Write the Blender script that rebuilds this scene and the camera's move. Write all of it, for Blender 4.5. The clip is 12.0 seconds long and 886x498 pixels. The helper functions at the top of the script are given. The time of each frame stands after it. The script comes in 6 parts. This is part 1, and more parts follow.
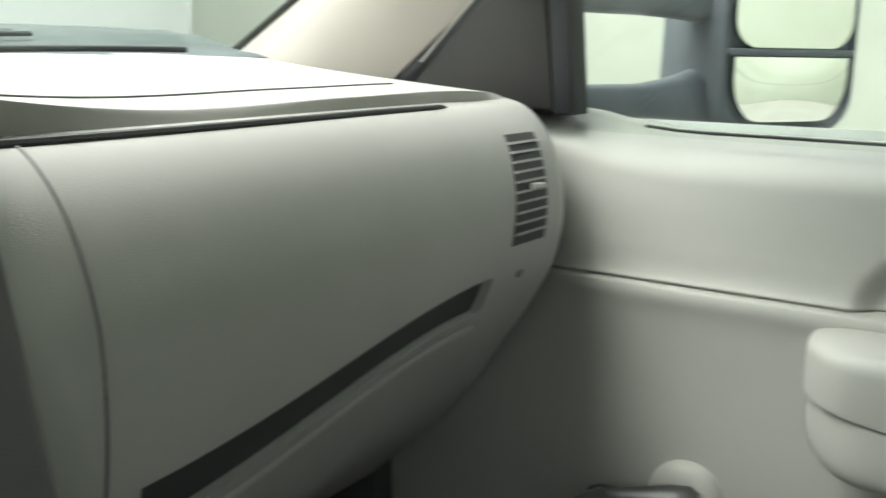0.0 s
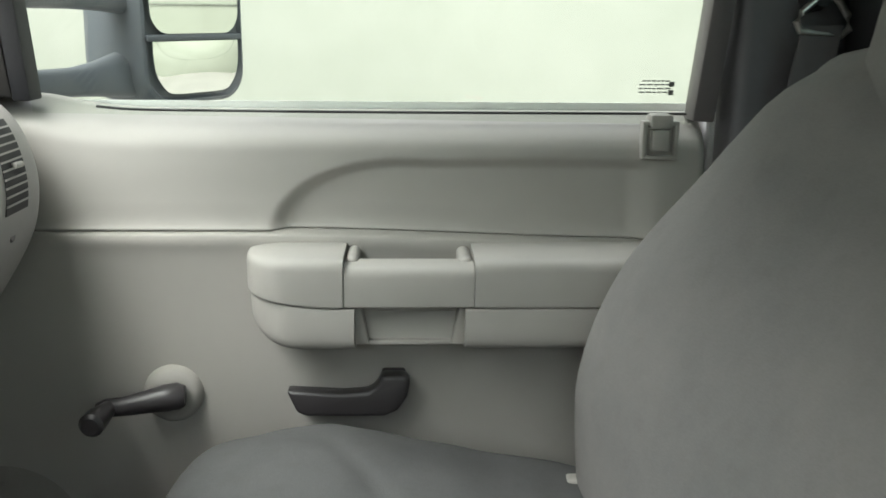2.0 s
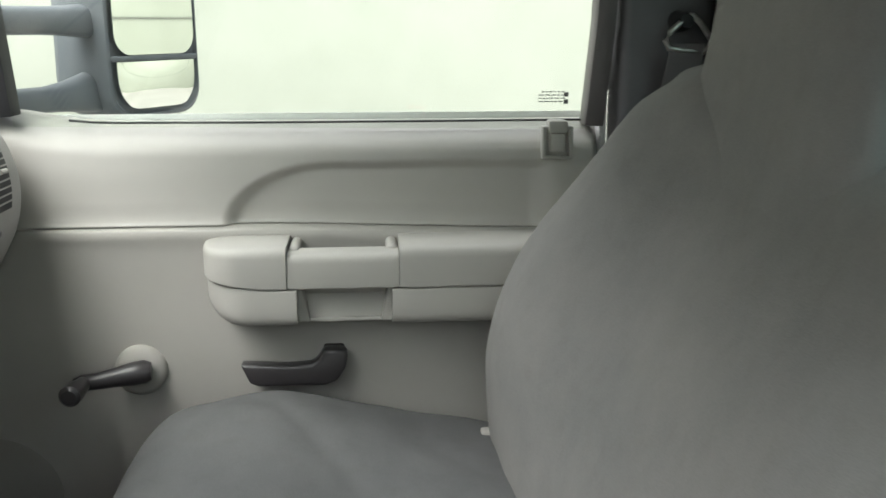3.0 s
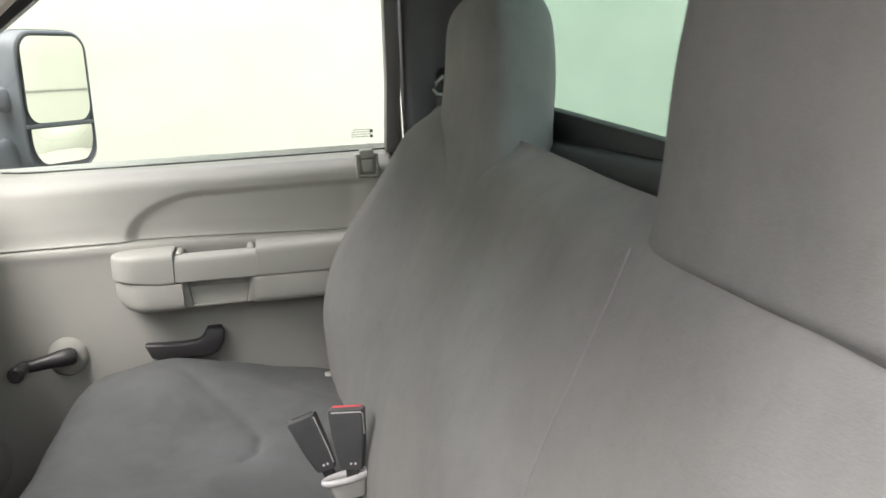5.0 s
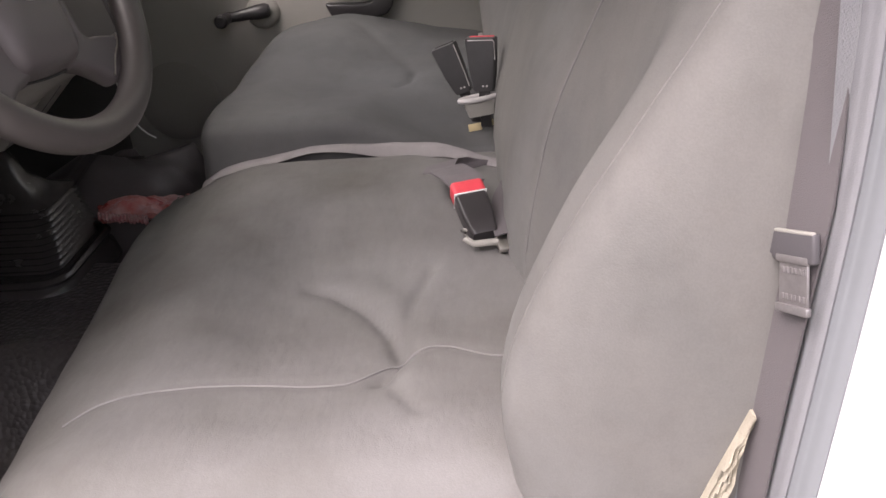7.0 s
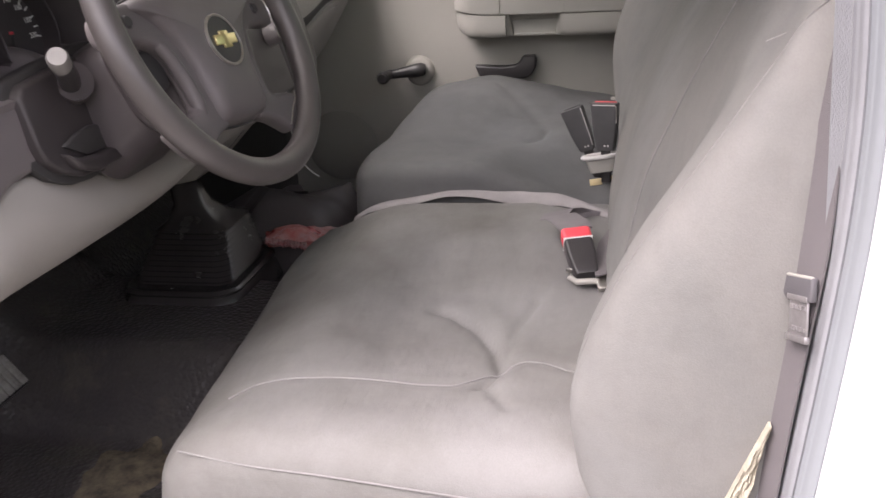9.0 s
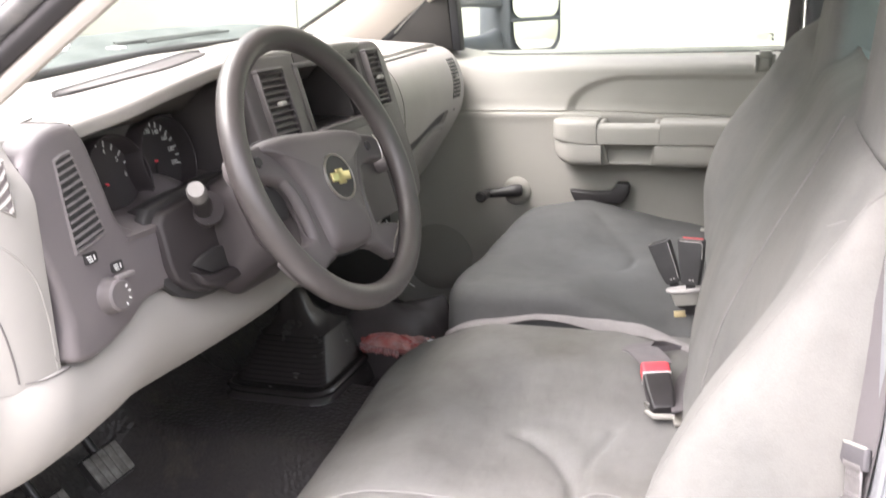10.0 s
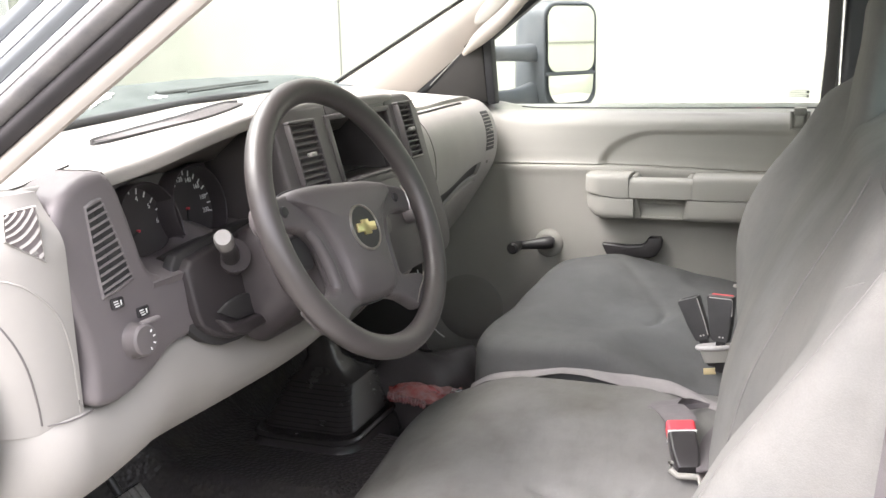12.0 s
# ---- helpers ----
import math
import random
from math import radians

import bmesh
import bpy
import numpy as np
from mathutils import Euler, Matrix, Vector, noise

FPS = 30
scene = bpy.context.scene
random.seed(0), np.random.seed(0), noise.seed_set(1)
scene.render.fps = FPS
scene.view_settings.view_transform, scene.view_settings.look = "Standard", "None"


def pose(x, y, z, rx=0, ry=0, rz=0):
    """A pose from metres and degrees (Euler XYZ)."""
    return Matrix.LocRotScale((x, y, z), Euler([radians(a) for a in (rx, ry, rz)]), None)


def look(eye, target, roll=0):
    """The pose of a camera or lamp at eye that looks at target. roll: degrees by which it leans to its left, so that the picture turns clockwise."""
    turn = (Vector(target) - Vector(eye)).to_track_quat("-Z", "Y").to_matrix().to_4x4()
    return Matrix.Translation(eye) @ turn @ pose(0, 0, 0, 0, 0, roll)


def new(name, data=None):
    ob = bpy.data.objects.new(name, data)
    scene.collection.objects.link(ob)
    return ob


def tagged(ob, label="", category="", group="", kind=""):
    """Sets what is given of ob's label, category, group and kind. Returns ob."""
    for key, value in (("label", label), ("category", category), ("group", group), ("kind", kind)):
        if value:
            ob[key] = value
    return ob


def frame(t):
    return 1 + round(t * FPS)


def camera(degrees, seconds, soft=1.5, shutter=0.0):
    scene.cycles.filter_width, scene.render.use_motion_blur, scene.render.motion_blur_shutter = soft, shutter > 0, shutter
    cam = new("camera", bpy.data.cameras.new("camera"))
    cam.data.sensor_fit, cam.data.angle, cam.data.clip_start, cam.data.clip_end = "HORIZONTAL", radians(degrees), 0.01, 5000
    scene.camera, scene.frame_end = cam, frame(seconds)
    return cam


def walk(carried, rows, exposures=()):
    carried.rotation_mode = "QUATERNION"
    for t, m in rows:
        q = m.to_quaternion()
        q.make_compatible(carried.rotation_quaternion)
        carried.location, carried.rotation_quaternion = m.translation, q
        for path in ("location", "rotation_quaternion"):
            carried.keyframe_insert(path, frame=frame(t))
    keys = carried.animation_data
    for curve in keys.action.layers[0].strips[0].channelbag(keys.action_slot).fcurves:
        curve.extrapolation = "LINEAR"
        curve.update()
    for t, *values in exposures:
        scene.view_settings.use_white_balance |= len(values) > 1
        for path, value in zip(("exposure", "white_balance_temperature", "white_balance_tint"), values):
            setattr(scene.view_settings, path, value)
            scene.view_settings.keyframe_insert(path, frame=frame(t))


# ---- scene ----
cam = camera(51.3, 12.0, shutter=0.3)
PATH = [
    (0, (0.085, -0.826, 0.891), (-1.015, 0.793, 0.48), 0.8),
    (0.5, (0.088, -0.851, 0.892), (-0.516, 1.012, 0.487), 1.5),
    (1, (0.079, -0.913, 0.912), (-0.139, 1.03, 0.49), 0.9),
    (1.5, (0.097, -0.986, 0.923), (0.009, 0.953, 0.44), -0.5),
    (2, (0.107, -1.091, 0.938), (0.189, 0.845, 0.443), 0.6),
    (2.5, (0.127, -1.175, 0.952), (0.24, 0.761, 0.465), 0.5),
    (4.5, (0.204, -1.664, 0.961), (0.535, 0.265, 0.551), -2.8),
    (5, (0.216, -1.789, 0.963), (0.577, 0.142, 0.587), -3.3),
    (5.5, (0.249, -1.885, 0.959), (0.673, 0.031, 0.574), -3.1),
    (6, (0.282, -1.997, 0.952), (0.561, -0.064, 0.521), -3.4),
    (6.5, (0.294, -2.03, 0.9), (0.27, -0.115, 0.324), -4.1),
    (7, (0.293, -2.05, 0.847), (0.19, -0.244, -0.006), -4.1),
    (9, (0.36, -2.225, 0.9), (-0.06, -0.412, 0.167), -3.9),
    (9.5, (0.377, -2.271, 0.94), (-0.144, -0.469, 0.245), -3.0),
    (10, (0.386, -2.291, 0.972), (-0.234, -0.465, 0.443), -2.1),
    (10.5, (0.407, -2.293, 0.981), (-0.315, -0.472, 0.579), -1.5),
    (11, (0.411, -2.296, 0.977), (-0.324, -0.472, 0.615), -1.2),
    (11.5, (0.408, -2.291, 0.978), (-0.296, -0.466, 0.561), -1.2),
    (12, (0.408, -2.289, 0.977), (-0.298, -0.467, 0.553), -1.5),
]
walk(cam, [(t, look(eye, target, roll)) for t, eye, target, roll in PATH],
     [(0.0, 2.25, 6200, 0), (0.5, 2.1, 6200, 3), (1.0, 1.87, 6250, 1), (1.5, 2.12, 6280, 4), (2.5, 2.33, 6250, 8), (4.5, 2.57, 6300, 10), (5.5, 2.49, 6550, 18), (6.0, 2.1, 6550, 19), (6.5, 2.47, 6600, 21), (7.0, 2.02, 6700, 24), (9.0, 2.37, 6600, 23), (9.5, 2.58, 6500, 23), (10.0, 3.05, 6500, 18), (10.5, 3.0, 6500, 15), (11.0, 2.82, 6500, 15), (11.5, 2.7, 6500, 15), (12.0, 2.85, 6450, 16)])

# ---- world and light ----
world = bpy.data.worlds.new("overcast_sky")
scene.world = world
world.use_nodes = True
wn = world.node_tree.nodes
sky = wn.new("ShaderNodeTexSky")
sky.sky_type, sky.sun_disc = 'NISHITA', False
sky.sun_elevation, sky.sun_rotation = radians(58), radians(211)
sky.dust_density, sky.air_density = 4.0, 1.2
cloud = wn.new("ShaderNodeHueSaturation")
cloud.inputs["Saturation"].default_value = 0.25
world.node_tree.links.new(sky.outputs[0], cloud.inputs["Color"])
world.node_tree.links.new(cloud.outputs[0], wn["Background"].inputs[0])
wn["Background"].inputs[1].default_value = 0.15
sun = new("sun", bpy.data.lights.new("sun", "SUN"))
sun.data.energy, sun.data.angle, sun.data.color = 1.2, radians(60), (1.0, 0.97, 0.92)
sun.matrix_world = look((0, 0, 0), (0.64, -0.02, -1.0))


# ---- materials ----
def mat(name, color, rough=0.6, metal=0.0, grain=0.0, grain_size=900.0, stain=0.0, stain_size=6.0, color2=None, spec=0.4):
    """Principled surface: fine relief of grain_size per metre, and slow stains between color and color2."""
    m = bpy.data.materials.new(name)
    m.use_nodes = True
    nt = m.node_tree
    b = nt.nodes["Principled BSDF"]
    b.inputs["Base Color"].default_value = (*color, 1)
    b.inputs["Roughness"].default_value = rough
    b.inputs["Metallic"].default_value = metal
    b.inputs["Specular IOR Level"].default_value = spec
    co = nt.nodes.new("ShaderNodeTexCoord")
    if stain:
        n = nt.nodes.new("ShaderNodeTexNoise")
        n.inputs["Scale"].default_value, n.inputs["Detail"].default_value, n.inputs["Roughness"].default_value = stain_size, 8, 0.65
        nt.links.new(co.outputs["Object"], n.inputs["Vector"])
        r = nt.nodes.new("ShaderNodeMapRange")
        r.inputs[1].default_value, r.inputs[2].default_value, r.inputs[4].default_value = 0.38, 0.68, stain
        nt.links.new(n.outputs["Fac"], r.inputs[0])
        x = nt.nodes.new("ShaderNodeMix")
        x.data_type = "RGBA"
        x.inputs[6].default_value = (*color, 1)
        x.inputs[7].default_value = (*(color2 or [c * 0.7 for c in color]), 1)
        nt.links.new(r.outputs[0], x.inputs[0])
        nt.links.new(x.outputs[2], b.inputs["Base Color"])
        rr = nt.nodes.new("ShaderNodeMapRange")
        rr.inputs[3].default_value, rr.inputs[4].default_value = max(0.02, rough - 0.08), min(1, rough + 0.1)
        nt.links.new(n.outputs["Fac"], rr.inputs[0])
        nt.links.new(rr.outputs[0], b.inputs["Roughness"])
    if grain:
        g = nt.nodes.new("ShaderNodeTexNoise")
        g.inputs["Scale"].default_value, g.inputs["Detail"].default_value = grain_size, 3
        nt.links.new(co.outputs["Object"], g.inputs["Vector"])
        p = nt.nodes.new("ShaderNodeBump")
        p.inputs["Strength"].default_value, p.inputs["Distance"].default_value = grain, 0.001
        nt.links.new(g.outputs["Fac"], p.inputs["Height"])
        nt.links.new(p.outputs[0], b.inputs["Normal"])
    return m


def glass(name, tint, gloss=1.0, rough=0.0):
    m = bpy.data.materials.new(name)
    m.use_nodes = True
    nt = m.node_tree
    nt.nodes.clear()
    out = nt.nodes.new("ShaderNodeOutputMaterial")
    tr, gl, mx = nt.nodes.new("ShaderNodeBsdfTransparent"), nt.nodes.new("ShaderNodeBsdfGlossy"), nt.nodes.new("ShaderNodeMixShader")
    tr.inputs[0].default_value = (*tint, 1)
    gl.inputs["Roughness"].default_value = rough
    mx.inputs[0].default_value = 0.03 * gloss
    nt.links.new(tr.outputs[0], mx.inputs[1])
    nt.links.new(gl.outputs[0], mx.inputs[2])
    nt.links.new(mx.outputs[0], out.inputs[0])
    return m


def cloth(name, base, worn, dusty, rough=0.9, spec=0.15, wrinkle=0.10):
    """Knitted seat cover: fine cords, speckle, slow worn and dusty patches, shallow wrinkles."""
    m = mat(name, base, rough, grain=0.35, grain_size=700, stain=0.9, stain_size=4.0, color2=worn, spec=spec)
    nt = m.node_tree
    b = nt.nodes["Principled BSDF"]
    old = b.inputs["Base Color"].links[0].from_socket
    co = [n for n in nt.nodes if n.type == "TEX_COORD"][0]
    def field(size, detail, lo, hi, squeeze=(1, 1, 1)):
        mp = nt.nodes.new("ShaderNodeMapping")
        mp.inputs["Scale"].default_value = squeeze
        n = nt.nodes.new("ShaderNodeTexNoise")
        n.inputs["Scale"].default_value, n.inputs["Detail"].default_value = size, detail
        r = nt.nodes.new("ShaderNodeMapRange")
        r.inputs[1].default_value, r.inputs[2].default_value, r.inputs[4].default_value = lo, hi, 1.0
        nt.links.new(co.outputs["Object"], mp.inputs["Vector"])
        nt.links.new(mp.outputs[0], n.inputs["Vector"])
        nt.links.new(n.outputs["Fac"], r.inputs[0])
        return r.outputs[0]
    def blend(fac, a, color, strength, mode="MIX"):
        x = nt.nodes.new("ShaderNodeMix")
        x.data_type, x.blend_type = "RGBA", mode
        k = nt.nodes.new("ShaderNodeMath")
        k.operation = "MULTIPLY"
        k.inputs[1].default_value = strength
        nt.links.new(fac, k.inputs[0])
        nt.links.new(k.outputs[0], x.inputs[0])
        nt.links.new(a, x.inputs[6])
        x.inputs[7].default_value = (*color, 1)
        return x.outputs[2]
    c = blend(field(2.6, 5, 0.52, 0.72), old, dusty, 0.7)
    c = blend(field(620, 2, 0.35, 0.65, (1.0, 0.35, 1.0)), c, (0.74, 0.74, 0.74), 0.20, "MULTIPLY")
    c = blend(field(45, 4, 0.5, 0.8), c, (0.82, 0.80, 0.77), 0.3, "MULTIPLY")
    nt.links.new(c, b.inputs["Base Color"])
    soft = nt.nodes.new("ShaderNodeBump")
    soft.inputs["Strength"].default_value, soft.inputs["Distance"].default_value = wrinkle, 0.012
    nt.links.new(field(16, 4, 0.25, 0.80, (1.0, 0.45, 1.0)), soft.inputs["Height"])
    fine = b.inputs["Normal"].links[0].from_node
    nt.links.new(soft.outputs[0], fine.inputs["Normal"])
    return m


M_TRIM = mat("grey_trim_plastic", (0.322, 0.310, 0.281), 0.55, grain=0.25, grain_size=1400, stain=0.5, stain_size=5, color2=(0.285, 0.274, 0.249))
M_DASH = mat("grey_dash_plastic", (0.330, 0.312, 0.290), 0.5, grain=0.3, grain_size=1200, stain=0.6, stain_size=4, color2=(0.292, 0.275, 0.257))
M_BEZEL = mat("charcoal_plastic", (0.125, 0.112, 0.111), 0.45, grain=0.25, grain_size=1200, stain=0.6, stain_size=9, color2=(0.155, 0.139, 0.137))
M_STACK = mat("dark_stack_plastic", (0.084, 0.075, 0.075), 0.45, grain=0.25, grain_size=1200, stain=0.6, stain_size=9, color2=(0.104, 0.093, 0.092))
# charcoal copy made lighter to brighten the shaded instrument cluster by colour
M_HOOD = mat("lightened_charcoal_plastic", (0.165, 0.146, 0.142), 0.6, grain=0.35, grain_size=900, stain=0.5, stain_size=9, color2=(0.19, 0.17, 0.165))
M_SLAT = mat("vent_slat_plastic", (0.21, 0.190, 0.188), 0.5, grain=0.2)
M_BLACK = mat("black_plastic", (0.036, 0.033, 0.034), 0.32, grain=0.1, stain=0.5, stain_size=12, color2=(0.04, 0.038, 0.038))
# near-black: puts the shade of recesses into colour; also joints and needles
M_SHADE = mat("recess_shade_and_dark_parts", (0.034, 0.032, 0.032), 0.6)
M_WHEEL = mat("worn_wheel_vinyl", (0.058, 0.051, 0.049), 0.37, grain=0.2, grain_size=1000, stain=0.6, stain_size=30, color2=(0.062, 0.054, 0.051), spec=0.6)
M_CLOTH = cloth("grey_seat_cloth", (0.190, 0.183, 0.172), (0.146, 0.145, 0.139), (0.230, 0.230, 0.226))
M_COVER = cloth("dark_seat_cover", (0.102, 0.102, 0.101), (0.080, 0.081, 0.082), (0.134, 0.137, 0.139))
M_SEAT = cloth("soiled_seat_cloth", (0.152, 0.148, 0.140), (0.098, 0.093, 0.082), (0.205, 0.200, 0.196), 0.66, 0.30, 0.20)
M_PIPE = mat("grey_piping", (0.20, 0.192, 0.187), 0.85, grain=0.4, spec=0.2)
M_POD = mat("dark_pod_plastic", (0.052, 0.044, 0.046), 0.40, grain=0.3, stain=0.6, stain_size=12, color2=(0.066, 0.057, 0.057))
M_RUBBER = mat("black_rubber_mat", (0.062, 0.055, 0.057), 0.33, stain=1.0, stain_size=8, color2=(0.074, 0.067, 0.063))
def pebbled(m, size, dust, dust_size):
    """Raised pebbles and pale dust patches on a rubber sheet."""
    nt = m.node_tree
    b = nt.nodes["Principled BSDF"]
    co = [n for n in nt.nodes if n.type == "TEX_COORD"][0]
    v = nt.nodes.new("ShaderNodeTexVoronoi")
    v.inputs["Scale"].default_value = size
    nt.links.new(co.outputs["Object"], v.inputs["Vector"])
    p = nt.nodes.new("ShaderNodeBump")
    p.invert = True
    p.inputs["Strength"].default_value, p.inputs["Distance"].default_value = 0.8, 0.003
    nt.links.new(v.outputs["Distance"], p.inputs["Height"])
    nt.links.new(p.outputs[0], b.inputs["Normal"])
    n = nt.nodes.new("ShaderNodeTexNoise")
    n.inputs["Scale"].default_value, n.inputs["Detail"].default_value, n.inputs["Roughness"].default_value = dust_size, 9, 0.7
    r = nt.nodes.new("ShaderNodeMapRange")
    r.inputs[1].default_value, r.inputs[2].default_value, r.inputs[4].default_value = 0.55, 0.72, 0.75
    nt.links.new(co.outputs["Object"], n.inputs["Vector"])
    nt.links.new(n.outputs["Fac"], r.inputs[0])
    x = nt.nodes.new("ShaderNodeMix")
    x.data_type = "RGBA"
    nt.links.new(r.outputs[0], x.inputs[0])
    nt.links.new(b.inputs["Base Color"].links[0].from_socket, x.inputs[6])
    x.inputs[7].default_value = (*dust, 1)
    nt.links.new(x.outputs[2], b.inputs["Base Color"])
pebbled(M_RUBBER, 110, (0.13, 0.115, 0.09), 5.5)
M_BELT = mat("grey_webbing", (0.122, 0.111, 0.114), 0.8, grain=0.6, grain_size=1200)
M_CHROME = mat("worn_steel", (0.62, 0.60, 0.57), 0.3, metal=1.0, stain=0.6, stain_size=60, color2=(0.35, 0.33, 0.30))
M_GOLD = mat("gold_badge", (0.72, 0.60, 0.30), 0.28, metal=0.85)
M_RED = mat("red_button", (0.72, 0.07, 0.09), 0.45, stain=0.4, stain_size=60, color2=(0.6, 0.06, 0.07))
M_SEAL = mat("black_rubber_seal", (0.02, 0.02, 0.022), 0.6, grain=0.2)
M_PAINT = mat("white_paint", (0.84, 0.84, 0.84), 0.25, stain=0.3, stain_size=3, color2=(0.78, 0.78, 0.78))
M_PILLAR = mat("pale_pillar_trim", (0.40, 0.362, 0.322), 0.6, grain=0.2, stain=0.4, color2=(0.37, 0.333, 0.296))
M_MIRROR = mat("mirror_silver", (0.86, 0.88, 0.84), 0.03, metal=1.0)
M_HOUSING = mat("mirror_housing", (0.070, 0.080, 0.090), 0.5, grain=0.4, stain=0.7, stain_size=10, color2=(0.105, 0.113, 0.120))
M_GLASS = glass("side_glass", (0.96, 0.98, 0.95))
M_REAR = glass("tinted_rear_glass", (0.64, 0.75, 0.70))
M_WALL = mat("pale_plaster", (0.37, 0.38, 0.325), 0.9, grain=0.3, grain_size=60, stain=0.8, stain_size=0.9, color2=(0.315, 0.33, 0.275))
M_GROUND = mat("yard_gravel", (0.215, 0.205, 0.186), 0.95, grain=0.5, grain_size=80, stain=0.8, stain_size=0.8, color2=(0.165, 0.158, 0.144))
M_INK = mat("white_ink", (0.8, 0.8, 0.78), 0.6)
M_TAG = mat("cream_paper_tag", (0.58, 0.47, 0.26), 0.7, stain=0.6, stain_size=60, color2=(0.50, 0.42, 0.28))
M_BAG = mat("red_printed_foil", (0.42, 0.08, 0.08), 0.28, grain=0.8, grain_size=120, stain=1.0, stain_size=22, color2=(0.48, 0.33, 0.31))
M_ROOF = mat("headliner_cloth", (0.45, 0.43, 0.39), 0.95, grain=0.4)


# ---- mesh helpers ----
def part(name, bm, material, parent=None, label="", sharp=38):
    bmesh.ops.recalc_face_normals(bm, faces=bm.faces)
    me = bpy.data.meshes.new(name)
    bm.to_mesh(me)
    bm.free()
    me.materials.append(material)
    me.polygons.foreach_set("use_smooth", [True] * len(me.polygons))
    me.set_sharp_from_angle(angle=radians(sharp))
    ob = new(name, me)
    if parent:
        ob.parent = parent
    if label:
        ob["label"] = label
    return ob


def thing(name, at, label, category, group=""):
    ob = new(name)
    ob.location = at
    ob.empty_display_size = 0.05
    return tagged(ob, label, category, group)


def under(parent, *obs):
    """Keep world places while hanging parts under a thing that stands at its base."""
    for o in obs:
        o.parent = parent
        o.matrix_parent_inverse = Matrix.Translation(-parent.location)


def join(*bms):
    out = bms[0]
    for b in bms[1:]:
        me = bpy.data.meshes.new("tmp")
        b.to_mesh(me)
        b.free()
        out.from_mesh(me)
        bpy.data.meshes.remove(me)
    return out


def moved(bm, m):
    bmesh.ops.transform(bm, matrix=m, verts=bm.verts)
    return bm


def rbox(lo, hi, bevel=0.004, seg=2, m=None):
    bm = bmesh.new()
    bmesh.ops.create_cube(bm, size=1)
    d, c = [h - l for l, h in zip(lo, hi)], [(h + l) / 2 for l, h in zip(lo, hi)]
    moved(bm, Matrix.Translation(c) @ Matrix.Diagonal((*d, 1)))
    if bevel:
        bmesh.ops.bevel(bm, geom=bm.edges[:], offset=min(bevel, 0.45 * min(d)), segments=seg, affect='EDGES', profile=0.5)
    return moved(bm, m) if m else bm


def prism(poly, axis, a, b, bevel=0.003, seg=2):
    """A flat outline (in the other two axes, in xyz order) given depth from a to b along axis."""
    bm = bmesh.new()
    def put(p, d):
        return {"x": (d, p[0], p[1]), "y": (p[0], d, p[1]), "z": (p[0], p[1], d)}[axis]
    lo, hi = [bm.verts.new(put(p, a)) for p in poly], [bm.verts.new(put(p, b)) for p in poly]
    n = len(poly)
    bm.faces.new(lo)
    bm.faces.new(hi[::-1])
    for i in range(n):
        bm.faces.new((lo[i], hi[i], hi[(i + 1) % n], lo[(i + 1) % n]))
    bmesh.ops.recalc_face_normals(bm, faces=bm.faces)
    if bevel:
        bmesh.ops.bevel(bm, geom=bm.edges[:], offset=bevel, segments=seg, affect='EDGES', profile=0.5)
    return bm


def loft(rings, cap=True, closed=True):
    bm = bmesh.new()
    vs = [[bm.verts.new(p) for p in r] for r in rings]
    n = len(rings[0])
    for a, b in zip(vs, vs[1:]):
        for i in range(n if closed else n - 1):
            j = (i + 1) % n
            bm.faces.new((a[i], a[j], b[j], b[i]))
    if cap and closed:
        bm.faces.new(vs[0][::-1])
        bm.faces.new(vs[-1])
    return bm


def tube(pts, r, n=14, flat=1.0, up=(0, 0, 1)):
    """A round (or flattened) bar along pts; r a number or one a point."""
    pts = [Vector(p) for p in pts]
    rings = []
    for i, p in enumerate(pts):
        d = (pts[min(i + 1, len(pts) - 1)] - pts[max(i - 1, 0)]).normalized()
        s = d.cross(Vector(up))
        s = s.normalized() if s.length > 1e-4 else d.cross(Vector((1, 0, 0))).normalized()
        t = s.cross(d)
        q = r[i] if isinstance(r, (list, tuple)) else r
        rings.append([p + q * (math.cos(k * math.tau / n) * s + flat * math.sin(k * math.tau / n) * t) for k in range(n)])
    return loft(rings)


def lathe(profile, n=32, m=None):
    """Turn (radius, height) pairs round z."""
    bm = loft([[(r * math.cos(k * math.tau / n), r * math.sin(k * math.tau / n), h) for k in range(n)] for r, h in profile])
    return moved(bm, m) if m else bm


def smooth(a, b, x):
    t = min(1, max(0, (x - a) / (b - a)))
    return t * t * (3 - 2 * t)


def spline(keys, x):
    """A smooth curve through (x, value) pairs, with slopes from the neighbours."""
    if x <= keys[0][0]:
        return keys[0][1]
    if x >= keys[-1][0]:
        return keys[-1][1]
    for i in range(len(keys) - 1):
        (a, p), (b, q) = keys[i], keys[i + 1]
        if x <= b:
            h = b - a
            d = (q - p) / h
            m0 = d if i == 0 else ((p - keys[i - 1][1]) / (a - keys[i - 1][0]) + d) / 2
            m1 = d if i + 2 == len(keys) else ((keys[i + 2][1] - q) / (keys[i + 2][0] - b) + d) / 2
            t = (x - a) / h
            return (2 * t ** 3 - 3 * t * t + 1) * p + (t ** 3 - 2 * t * t + t) * h * m0 + (3 * t * t - 2 * t ** 3) * q + (t ** 3 - t * t) * h * m1


def lerp(keys, x):
    if x <= keys[0][0]:
        return keys[0][1]
    for (a, p), (b, q) in zip(keys, keys[1:]):
        if x <= b:
            return p + (q - p) * (x - a) / (b - a)
    return keys[-1][1]


